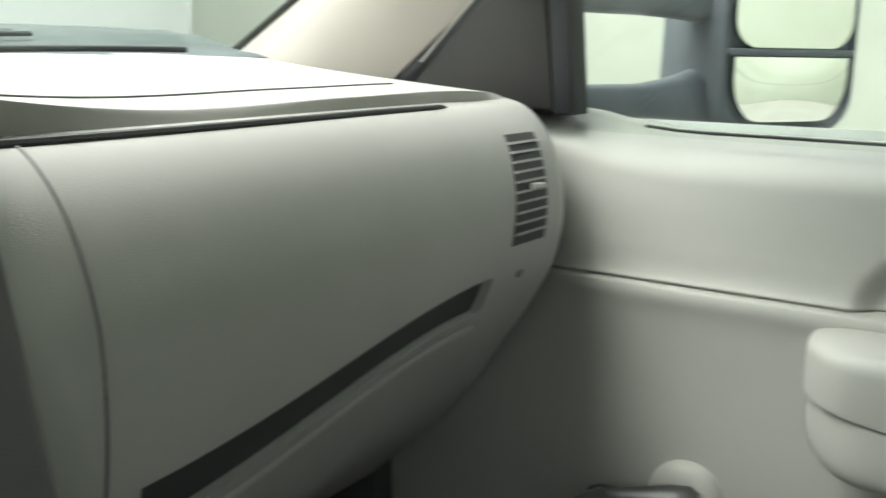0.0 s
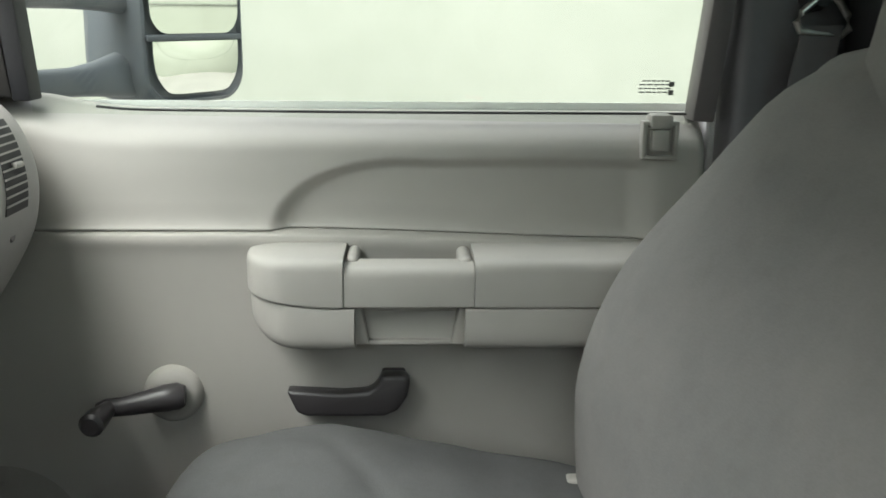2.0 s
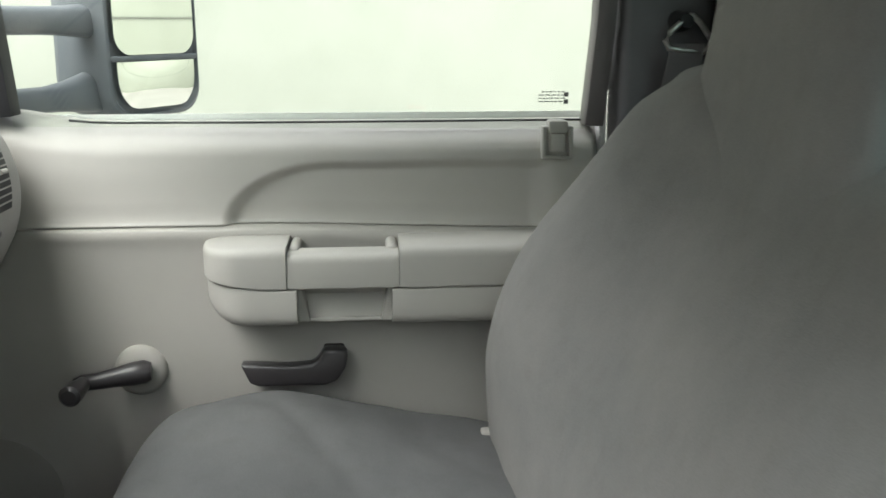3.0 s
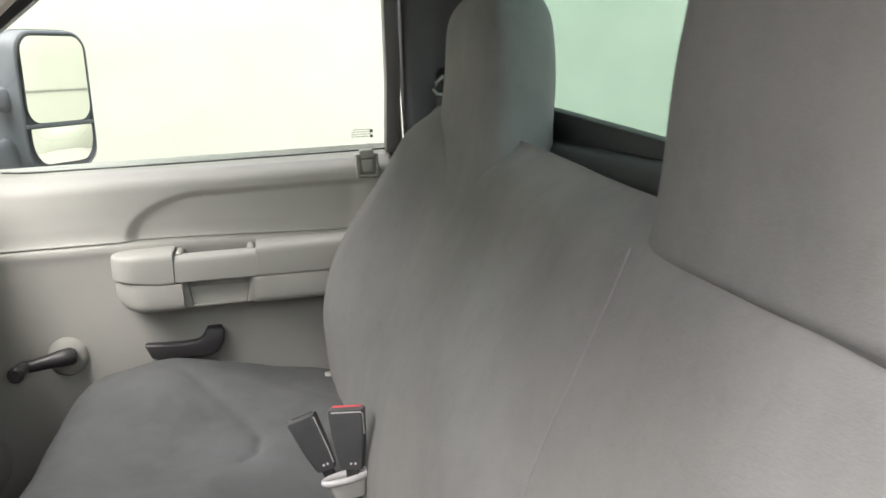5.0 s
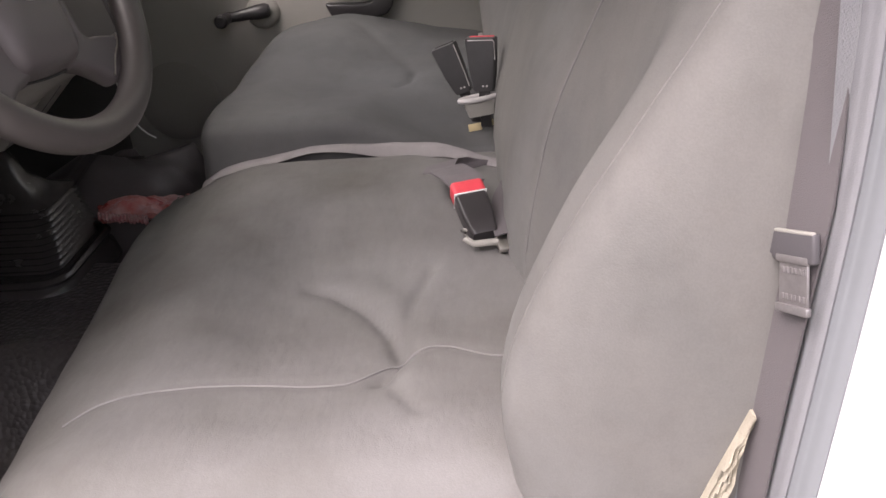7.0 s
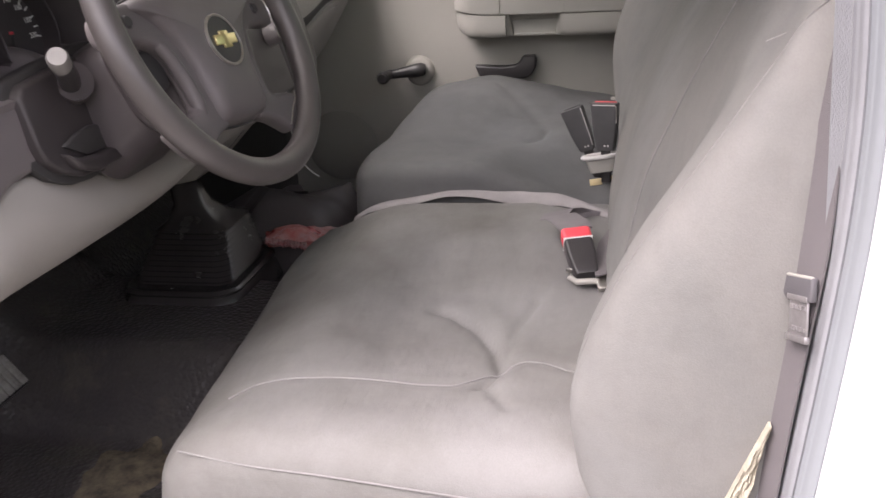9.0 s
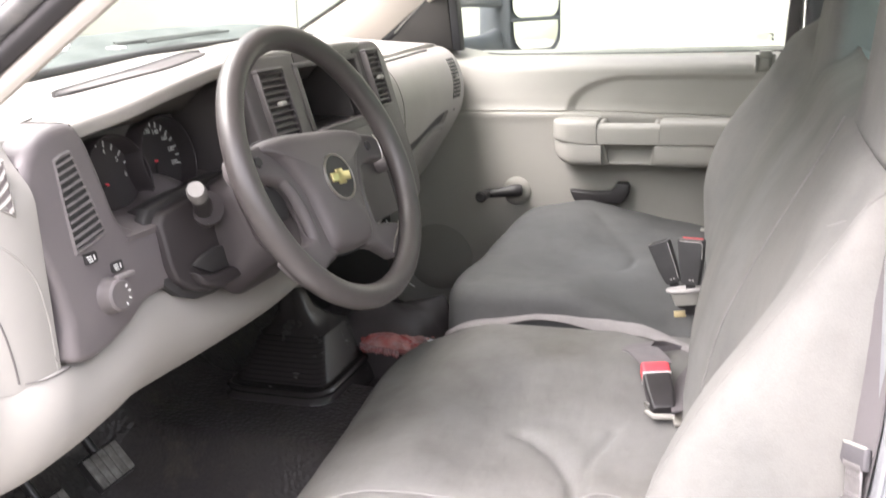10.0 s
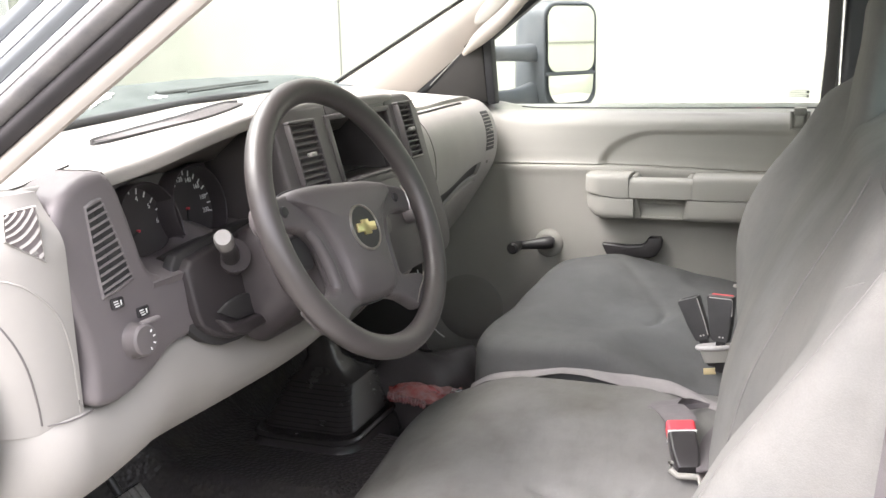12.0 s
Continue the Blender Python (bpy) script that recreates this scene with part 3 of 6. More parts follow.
d_pad = part("dash_pad", sheet(150, 90, pad, back=lambda x, y, z: (x - 0.05, y, z - 0.008)), M_DASH, label="pale grey upper dash pad", sharp=70)
def on_pad(x, y):
    """Height of the pad at x, y."""
    lo, hi = 0.0, 0.8
    for _ in range(24):
        m = (lo + hi) / 2
        if pad((y + 1.595) / 1.59, m)[0] < x:
            lo = m
        else:
            hi = m
    return pad((y + 1.595) / 1.59, lo)[2]
# the pad is not cut: a dark strip on it paints the slot's shade
def slot_ring(t):
    y = -1.225 + 0.545 * t
    x = spline([(-1.24, -0.538), (-1.20, -0.541), (-1.12, -0.556), (-1.03, -0.586), (-0.93, -0.613), (-0.80, -0.634), (-0.58, -0.660), (-0.30, -0.668)], y)
    w = 0.034 * math.sqrt(max(0.0, 1 - (2 * t - 1) ** 6)) + 0.001
    return [(x + k * w, y, on_pad(x + k * w, y) + h) for k, h in ((-1, -0.004), (-1, 0.0085), (-0.8, 0.0030), (0.75, 0.0030), (1, 0.0042), (1, -0.004))]
d_slotv = part("defroster_slot", loft([slot_ring(k / 60) for k in range(61)]), M_SHADE, label="long dark strip coloured as the shaded defroster slot")
for t in [0.05 + 0.90 * k / 32 for k in range(33)]:
    part("fin", tube([(slot_ring(t)[0][0] + 0.004, slot_ring(t)[0][1], slot_ring(t)[2][2] + 0.0015), (slot_ring(t)[4][0] - 0.004, slot_ring(t)[0][1] + 0.006, slot_ring(t)[3][2] + 0.0015)], 0.0010, 6), M_BEZEL, d_slotv)
d_sensor = part("light_sensor", lathe([(0.001, 0.006), (0.006, 0.005), (0.010, 0.001), (0.011, -0.003)], 20, Matrix.Translation((-0.70, -0.85, on_pad(-0.70, -0.85)))), M_TRIM, label="small round light sensor")
d_joint = part("pad_joint", tube([(x, y, on_pad(x, y) + 0.0012) for x, y in [(spline([(-1.58, -0.360), (-1.50, -0.408), (-1.438, -0.442), (-1.378, -0.447)], -1.568 + 0.19 * k / 20), -1.568 + 0.19 * k / 20) for k in range(21)]], 0.0013, 6), M_SHADE, label="thin joint in the pad")
d_joint2 = part("pad_joint", tube([(x, y, on_pad(x, y) + 0.0002) for x, y in [(-0.405 - 0.02 * k / 20, -0.62 + 0.46 * k / 20) for k in range(21)]], 0.0012, 6), M_SHADE, label="thin joint in the pad")

# passenger face with glovebox lid and pull slot
def face(u, v):
    y = -0.655 + 0.647 * (u if u < 0.7 else 0.7 + 0.3 * math.sin((u - 0.7) / 0.3 * math.pi / 2))
    x, z = face_xz(y, v)
    if -0.562 < y < -0.176 and 0.555 < v < 0.660:
        x -= 0.012
    for a, b, w, k in ((v - 0.062, 0.007, -0.60 < y < -0.20, 0.007), (v - 0.70, 0.006, -0.60 < y < -0.16, 0.003)):
        if w:
            x -= k * math.exp(-(a / b) ** 2)
    return (x, y, z)
d_face = part("glovebox_face", sheet(260, 150, face, back=lambda x, y, z: (min(x - 0.05, -0.45), y, z - 0.01)), M_DASH, label="smooth grey glovebox face", sharp=50)
# dark sheet laid in the shallow pull slot, its shade put into the colour
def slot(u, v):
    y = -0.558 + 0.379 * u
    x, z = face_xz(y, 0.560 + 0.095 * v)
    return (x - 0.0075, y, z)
d_slot = part("glovebox_slot", sheet(60, 4, slot, back=lambda x, y, z: (x - 0.006, y, z)), M_SHADE, label="dark sheet coloured as the shade inside the glovebox pull slot")
def seam_pt(v):
    y = -0.588 + 0.004 * smooth(0.0, 0.5, v)
    x, z = face_xz(y, v)
    return (x + 0.0003, y, z)
d_seam = part("lid_gasket", tube([seam_pt(0.03 + 0.94 * k / 50) for k in range(51)], 0.0009, 8), M_BEZEL, label="thin dark lid gap")
def lid_pt(t):
    y = -0.606 + 0.424 * t
    x, z = face_xz(y, 0.060)
    return (x + 0.0004, y, z + 0.0004)
d_lidgap = part("lid_gasket", tube([lid_pt(k / 40) for k in range(41)], [0.0004] + [0.0026] * 39 + [0.0004], 8), M_SHADE, label="dark gap over the glovebox lid")
d_latch = part("slot_latch", rbox((-0.317, -0.365, 0.690), (-0.300, -0.356, 0.708), 0.002), M_BEZEL)

def vent(name, m, w, h, slats=10, frame_mat=M_BEZEL, slat_mat=M_BEZEL, tilt=28, roll=0, deep=0.007, thick=0.0016):
    """An air vent: width along local x, height along z, mouth towards local -y."""
    f = 0.005
    base = part(name, moved(join(rbox((-w / 2 - f, -0.004, -h / 2 - f), (w / 2 + f, 0.02, -h / 2), 0.002), rbox((-w / 2 - f, -0.004, h / 2), (w / 2 + f, 0.02, h / 2 + f), 0.002),
               rbox((-w / 2 - f, -0.004, -h / 2), (-w / 2, 0.02, h / 2), 0.002), rbox((w / 2, -0.004, -h / 2), (w / 2 + f, 0.02, h / 2), 0.002)), m), frame_mat)
    # dark backing whose colour carries the shade of the duct
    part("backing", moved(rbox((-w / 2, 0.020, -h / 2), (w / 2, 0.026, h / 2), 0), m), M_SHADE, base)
    part("divider", moved(rbox((-0.0015, 0.008, -h / 2), (0.0015, 0.02, h / 2), 0), m), slat_mat, base)
    for k in range(slats):
        z = -h / 2 + h * (k + 0.5) / slats
        part("slat", moved(rbox((-w / 2, -deep, -thick), (w / 2, deep, thick), 0.0005, 1, Matrix.Translation((0, 0.004, z)) @ Matrix.Rotation(radians(roll), 4, "Y") @ Matrix.Rotation(radians(-tilt), 4, "X")), m), slat_mat, base)
    if h > 0.08:
        part("tab", moved(rbox((-0.008, -0.010, -0.0035), (0.008, 0.0, 0.0035), 0.002), m), M_TRIM, base, "pale sliding tab")
    return base
TURN = Matrix.Rotation(radians(90), 4, "Z")
def at(x, y, z, lean=0, yaw=0, roll=0):
    return Matrix.Translation((x, y, z)) @ Matrix.Rotation(radians(yaw), 4, "Z") @ TURN @ Matrix.Rotation(radians(lean), 4, "X") @ Matrix.Rotation(radians(roll), 4, "Y")
def vent_pt(u, t, out):
    v = 0.176 + 0.309 * t
    y = -0.1385 - 0.016 * t + (0.050 + 0.006 * t) * u
    x, z = face_xz(y, v)
    return (x + out, y, z + out * 0.3)
# flush dark sheet under the slats paints the vent's shaded depth
v_pass = part("air_vent", sheet(6, 30, lambda u, v: vent_pt(u, v, 0.0010), back=lambda x, y, z: (x - 0.004, y, z)), M_SHADE, label="upright air vent, a dark sheet coloured as its shaded depth")
for k in range(1, 11):
    t0 = k / 11.0
    part("slat", loft([[vent_pt(0.5 + s * 0.52, t0 - w, 0.0012), vent_pt(0.5 + s * 0.52, t0 - w, 0.0032), vent_pt(0.5 + s * 0.52, t0 + w, 0.0032), vent_pt(0.5 + s * 0.52, t0 + w, 0.0012)] for s in (-1, -0.3, 0.3, 1) for w in (0.011,)]), M_DASH, v_pass)
part("tab", tube([vent_pt(0.42, 0.52, 0.003), vent_pt(0.78, 0.53, 0.003)], 0.0035, 8), M_TRIM, v_pass, "pale sliding tab")
def corner_vent(corners, out, slats, dark, pale, names="air_vent", tab=True, label="", slant=0.0):
    """An air vent between four corners (top left, top right, foot right, foot left), its slats across."""
    tl, tr, br, bl = (Vector(c) for c in corners)
    nrm = (br - tl).cross(tr - bl).normalized()
    if nrm.x < 0:
        nrm = -nrm
    def at_(u, v, d):
        return tuple(tl + (tr - tl) * u + ((bl + (br - bl) * u) - (tl + (tr - tl) * u)) * v + nrm * d)
    rim = [(0, 0), (0.5, -0.02), (1, 0), (1.02, 0.5), (1, 1), (0.5, 1.02), (0, 1), (-0.02, 0.5)]
    base = part(names, loft([[at_(0.5 + (u - 0.5) * k, 0.5 + (v - 0.5) * k, d + out) for u, v in rim] for k, d in ((1.09, -0.012), (1.08, -0.001), (1.04, 0.001), (1.0, 0.0), (0.97, -0.010))], cap=False), pale, label=label)
    # filled nearly to the front; its colour gives the tone of the depth
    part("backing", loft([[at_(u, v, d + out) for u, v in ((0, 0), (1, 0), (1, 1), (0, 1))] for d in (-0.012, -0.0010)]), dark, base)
    for k in range(slats):
        w = (0.30 if slant else 0.11) / slats
        v = -0.5 * slant + (1 + slant) * (k + 0.5) / slats
        lo, hi = (max(0.0, 0.5 + (v - 1) / slant), min(1.0, 0.5 + v / slant)) if slant else (0.0, 1.0)
        if hi - lo > 0.08:
            ends = [(u, v + slant * (0.5 - u)) for u in [lo + (hi - lo) * q / 4 for q in range(5)]]
            part("slat", loft([[at_(u, q - w, out - 0.002), at_(u, q - w * 1.2, out + 0.0008), at_(u, q + w * 1.0, out + 0.0020), at_(u, q + w * 1.2, out - 0.001)] for u, q in ends]), pale, base)
    part("divider", loft([[at_(0.45, v, out - 0.004), at_(0.45, v, out - 0.0005), at_(0.52, v, out - 0.0005), at_(0.52, v, out - 0.004)] for v in (0.0, 1.0)]), dark, base)
    if tab:
        part("tab", tube([at_(0.40, 0.50, out + 0.002), at_(0.66, 0.485, out + 0.002)], 0.0032, 8), M_TRIM, base, "pale sliding tab")
    return base
v_left = corner_vent([(-0.310, -1.508, 0.816), (-0.311, -1.482, 0.822), (-0.299, -1.459, 0.731), (-0.297, -1.509, 0.721)], 0.0025, 11, mat("vent_depth_shade", (0.040, 0.038, 0.038), 0.6), mat("driver_vent_plastic", (0.150, 0.134, 0.134), 0.42, grain=0.2, stain=0.8, stain_size=40, color2=(0.20, 0.185, 0.18)), tab=False, label="upright grey air vent")
v_c1 = vent("air_vent", at(-0.269, -1.081, 0.827, -15), 0.070, 0.098, 10, M_STACK, M_STACK)
v_c2 = vent("air_vent", at(-0.267, -0.704, 0.832, -15), 0.048, 0.098, 10, M_STACK, M_STACK)
d_bolt = part("face_screw", lathe([(0.001, 0.003), (0.006, 0.003), (0.008, 0.0)], 16, at(-0.309, -0.128, 0.706) @ Matrix.Rotation(radians(90), 4, "X")), M_BEZEL)

# charcoal bezel: switch panel, cluster opening, centre stack; all lean forward at the top
def leaned(bm, x0, z0=0.82, k=0.13):
    return moved(bm, Matrix(((1, 0, -k, x0 + k * z0), (0, 1, 0, 0), (0, 0, 1, 0), (0, 0, 0, 1))))
left_out = [(-1.463, 0.853), (-1.474, 0.855), (-1.497, 0.853), (-1.526, 0.842), (-1.546, 0.827), (-1.556, 0.808), (-1.561, 0.785), (-1.562, 0.756), (-1.556, 0.724), (-1.546, 0.690), (-1.543, 0.652), (-1.552, 0.606),
            (-1.517, 0.600), (-1.484, 0.605), (-1.446, 0.617), (-1.41, 0.633), (-1.365, 0.636), (-1.20, 0.636), (-1.20, 0.712), (-1.390, 0.714), (-1.420, 0.727), (-1.429, 0.744), (-1.439, 0.793), (-1.447, 0.827), (-1.455, 0.844)]
M_SWITCH = mat("switch_panel_plastic", (0.136, 0.120, 0.122), 0.45, grain=0.25, grain_size=1200, stain=0.6, stain_size=9, color2=(0.160, 0.143, 0.143))
d_left = part("switch_panel", leaned(prism(left_out, "x", -0.07, 0.0, 0.012, 4), -0.310), M_SWITCH, label="charcoal switch panel")
def stack_side(y_out, y_in, r=0.045):
    """One upright of the centre stack, its outer corners rounded."""
    k = 1 if y_out > y_in else -1
    arc = lambda cz, a0, a1: [(y_out - k * r + k * r * math.cos(radians(a0 + (a1 - a0) * q / 8)), cz + r * math.sin(radians(a0 + (a1 - a0) * q / 8))) for q in range(9)]
    shape = lambda top: [(y_in, 0.60), *arc(0.60 + r, -90, 0), *arc(top - r, 0, 90), (y_in, top)]
    return join(prism(shape(0.897), "x", -0.035, 0.0, 0.006, 4), prism([(y - k * 0.002, z) for y, z in shape(0.868)], "x", -0.15, -0.03, 0.004, 2))
d_stack = part("centre_bezel", leaned(join(stack_side(-1.150, -0.985), stack_side(-0.622, -0.765), rbox((-0.07, -0.985, 0.872), (-0.0005, -0.765, 0.897), 0.003), rbox((-0.07, -0.985, 0.60), (-0.0005, -0.765, 0.770), 0.003)), -0.272, k=0.27), M_STACK, label="charcoal centre stack")
d_radio = part("radio_pocket", leaned(join(*[rbox(lo, hi, 0) for lo, hi in (((-0.16, -0.990, 0.765), (-0.155, -0.760, 0.877)), ((-0.16, -0.990, 0.765), (-0.069, -0.984, 0.877)), ((-0.16, -0.766, 0.765), (-0.069, -0.760, 0.877)), ((-0.16, -0.990, 0.871), (-0.069, -0.760, 0.877)), ((-0.16, -0.990, 0.765), (-0.069, -0.760, 0.771)))]), -0.272, k=0.27), M_BLACK, label="empty black radio opening")
d_radio_f = part("radio_frame", leaned(join(*[rbox((-0.01, a, c), (0.0025, b, d), 0.002) for a, b, c, d in ((-0.998, -0.752, 0.758, 0.771), (-0.998, -0.752, 0.871, 0.880), (-0.998, -0.984, 0.76, 0.878), (-0.766, -0.752, 0.76, 0.878))]), -0.272, k=0.27), M_STACK)
d_shelf = part("radio_shelf", leaned(rbox((-0.01, -0.98, 0.771), (0.006, -0.77, 0.776), 0.002), -0.272, k=0.27), M_STACK)
d_ctrl = [part("dial", lathe([(0.001, 0.022), (0.014, 0.022), (0.017, 0.018), (0.019, 0.0)], 28, at(-0.236, y, 0.692, -15) @ Matrix.Rotation(radians(90), 4, "X")), M_BEZEL) for y in (-0.93, -0.80)]
d_cl = part("cluster_hood", sheet(44, 12, lambda u, v: (lambda y: (-0.43 + (brow_x(y) + 0.435) * v, y, brow_z(y) - 0.014 - 0.02 * (1 - v)))(-1.445 + 0.40 * u), back=lambda x, y, z: (x, y, z + 0.008)), M_HOOD)
d_cl2 = part("cluster_face", leaned(rbox((-0.02, -1.43, 0.60), (0.0, -1.02, 0.842), 0.004), -0.398, 0.77, 0.20), M_HOOD, label="charcoal instrument surround")
def lip_z(y):
    return spline([(-1.43, 0.765), (-1.40, 0.745), (-1.36, 0.726), (-1.31, 0.720), (-1.275, 0.728), (-1.255, 0.752), (-1.240, 0.752), (-1.21, 0.735), (-1.175, 0.728), (-1.15, 0.738), (-1.13, 0.765), (-1.11, 0.80)], y)
d_cl3 = part("cluster_lip", sheet(60, 14, lambda u, v: (lambda y: (-0.388 + 0.095 * v, y, lip_z(y) + (0.715 - lip_z(y)) * smooth(0, 1, v) + 0.006 * math.sin(math.pi * v)))(-1.425 + 0.31 * u), back=lambda x, y, z: (x - 0.02, y, 0.66)), M_SWITCH, label="charcoal lip under the gauges", sharp=70)
def numeral(text, size, m, parent):
    cu = bpy.data.curves.new("numeral", "FONT")
    cu.body, cu.size, cu.align_x, cu.align_y, cu.extrude = text, size, "CENTER", "CENTER", 0.0002
    tmp = bpy.data.objects.new("tmp", cu)
    me = bpy.data.meshes.new_from_object(tmp)
    bpy.data.objects.remove(tmp)
    me.transform(m)
    me.materials.append(M_INK)
    ob = new("numeral", me)
    ob.parent = parent
    return ob
def gauge(y, z, r, marks, label, needle, a0, a1):
    gm = Matrix.Translation((-0.396, y, z)) @ Matrix.Rotation(radians(-11), 4, "Y") @ Matrix(((0, 0, 1, 0), (1, 0, 0, 0), (0, 1, 0, 0), (0, 0, 0, 1)))
    g = part("gauge", lathe([(0.001, 0.002), (r * 0.97, 0.002), (r, 0.003), (r, -0.006)], 48, gm), M_POD, label=label)
    part("gauge_well", lathe([(r * 0.98, 0.0), (r * 1.0, r * 0.46), (r * 1.02, r * 0.48), (r * 1.04, r * 0.45), (r * 1.05, -0.008)], 48, gm), M_POD, g, "charcoal ring round the dial")
    n = len(marks)
    for k, t in enumerate(marks):
        a = radians(a0 - (a0 - a1) * k / (n - 1))
        part("tick", rbox((-0.005, -0.0009, 0.002), (0.003, 0.0009, 0.0028), 0, m=gm @ Matrix.Translation((0.91 * r * math.cos(a), 0.91 * r * math.sin(a), 0)) @ Matrix.Rotation(a, 4, "Z")), M_INK, g)
        if t:
            numeral(t, 0.0098, gm @ Matrix.Translation((0.72 * r * math.cos(a), 0.72 * r * math.sin(a), 0.0027)), g)
    part("needle", rbox((0.0, -0.0012, 0.003), (r * 0.72, 0.0012, 0.0042), 0, m=gm @ Matrix.Rotation(radians(needle), 4, "Z")), M_SHADE, g)
    part("needle_cap", lathe([(0.001, 0.0065), (0.0018, 0.006), (0.0022, 0.002)], 12, gm), M_RED, g, "small red needle hub")
    return g
d_g = [gauge(-1.325, 0.753, 0.060, ["", "", "", "", "", "", "", "", "4", "", "5", "", "6"], "black tachometer with white numerals", 201, 201, 9),
       gauge(-1.217, 0.765, 0.058, ["", "", "", "", "", "", "", "", "", "", "100", "", "120", "", "140", "", "160", "", "180", "", "200"], "black speedometer with white numerals", 253, 253, -12),
       gauge(-1.098, 0.742, 0.036, ["", "", "", "", ""], "small black fuel gauge with white ticks", 200, 150, 30)]
# knee panel and end cap in pale grey
def knee(u, v):
    top = lambda y: spline([(-1.59, 0.600), (-1.553, 0.602), (-1.517, 0.597), (-1.484, 0.602), (-1.446, 0.613), (-1.41, 0.629), (-1.365, 0.630), (-1.31, 0.615), (-1.26, 0.600), (-1.10, 0.575), (-0.90, 0.60), (-0.66, 0.60)], y)
    bot = lambda y: spline([(-1.59, 0.424), (-1.50, 0.438), (-1.26, 0.452), (-1.07, 0.466), (-0.95, 0.475), (-0.66, 0.48)], y)
    x = -0.298 + 0.028 * math.sin(math.pi * min(1, v * 0.95)) - 0.142 * v ** 2.2
    if u < 0.2:
        a = (0.2 - u) / 0.2 * math.pi / 2
        y = -1.552 - 0.075 * math.sin(a)
        x -= 0.10 * (1 - math.cos(a))
    else:
        y = -1.552 + 0.89 * (u - 0.2) / 0.8
    return (x, y, top(y) + (bot(y) - top(y)) * v)
d_knee = part("knee_panel", sheet(120, 30, knee, back=lambda x, y, z: (x - 0.07, max(y, -1.60), z + 0.01)), M_DASH, label="pale grey knee panel", sharp=60)
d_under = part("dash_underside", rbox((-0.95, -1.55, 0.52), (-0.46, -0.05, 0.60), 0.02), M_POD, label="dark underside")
# end cap wraps from the rear face round to the door opening
def endcap(u, v):
    a = u * math.pi / 2
    z = 0.592 + 0.251 * v
    r = 0.075
    y = -1.552 - r * math.sin(a) if u < 1 else -1.627
    x = -0.300 - 0.27 * max(0, z - 0.80) - r * (1 - math.cos(a)) - 0.02 * smooth(0.75, 1, v)
    z += 0.0
    return (x, y, z)
d_cap = part("end_cap", join(sheet(24, 30, endcap, back=lambda x, y, z: (-0.46, max(y, -1.62), z)), prism([(-0.385, 0.602), (-0.395, 0.835), (-0.46, 0.846), (-0.70, 0.85), (-0.70, 0.55), (-0.45, 0.55)], "y", -1.628, -1.58, 0.006, 2)), M_DASH, label="pale grey dash end cap", sharp=60)
def cap_line(keys, r, material, label):
    """A line down the end cap: (height, y) pairs laid on its rounded face."""
    pts = []
    for k in range(31):
        z = keys[0][0] + (keys[-1][0] - keys[0][0]) * k / 30
        y = spline(keys[::-1] if keys[0][0] > keys[-1][0] else keys, z)
        a = math.asin(min(1.0, (-1.552 - y) / 0.075))
        pts.append((-0.300 - 0.27 * max(0, z - 0.80) - 0.075 * (1 - math.cos(a)), y, z))
    return part("cap_line", tube(pts, r, 8), material, label=label)
d_lines = [cap_line([(0.602, -1.557), (0.621, -1.557), (0.674, -1.560), (0.712, -1.569), (0.741, -1.588), (0.757, -1.605), (0.764, -1.620)], 0.0012, M_DASH, "raised bead on the end cap"),
           cap_line([(0.602, -1.597), (0.623, -1.598), (0.667, -1.603), (0.696, -1.610), (0.735, -1.624)], 0.0011, M_BEZEL, "thin gap round the side cover")]
d_lines.append(part("cap_line", tube([(-0.321, -1.600, 0.6005), (-0.308, -1.588, 0.6003), (-0.301, -1.578, 0.600), (-0.297, -1.560, 0.600), (-0.296, -1.542, 0.6015)], 0.0008, 8), M_BEZEL, label="thin gap under the end cap"))
side_disc = [(-0.335 - 0.17 + 0.17 * math.cos(k * math.tau / 48), 0.610 + 0.17 * math.sin(k * math.tau / 48)) for k in range(48)]
d_fuse = part("side_cover", prism(side_disc, "y", -1.650, -1.630, 0.008, 3), M_DASH, label="rounded pale grey side cover")
d_side = part("knee_return", prism([(-0.42, 0.592), (-0.42, 0.50), (-0.47, 0.44), (-0.70, 0.42), (-0.70, 0.592)], "y", -1.627, -1.600, 0.004, 2), M_DASH)
# backing colour lightened to match brightly lit gaps between the slats
d_demist = corner_vent([(-0.326, -1.602, 0.826), (-0.311, -1.576, 0.830), (-0.3045, -1.578, 0.777), (-0.323, -1.606, 0.800)], 0.0022, 8, mat("side_vent_lit_depth", (0.20, 0.172, 0.168), 0.6), M_DASH, "side_vent", False, "small side window vent", 0.9)
under(dash, *d_lines, d_slotv, d_sensor, d_joint, d_joint2, d_pad, d_face, d_slot, d_lidgap, d_latch, d_seam, v_pass, v_left, v_c1, v_c2, d_bolt, d_left, d_stack, d_radio, d_radio_f, d_shelf, *d_ctrl, d_cl, d_cl2, d_cl3, *d_g, d_knee, d_under, d_cap, d_fuse, d_side, d_demist)
# headlamp switch, dimmer
kx = at(-0.289, -1.474, 0.660, -8, -4) @ Matrix.Rotation(radians(90), 4, "X")
d_knob = part("lamp_switch", lathe([(0.001, 0.019), (0.016, 0.019), (0.0185, 0.0165), (0.0195, 0.006), (0.0205, 0.002), (0.022, 0.0)], 40, kx), M_BEZEL, label="round grey lamp switch")
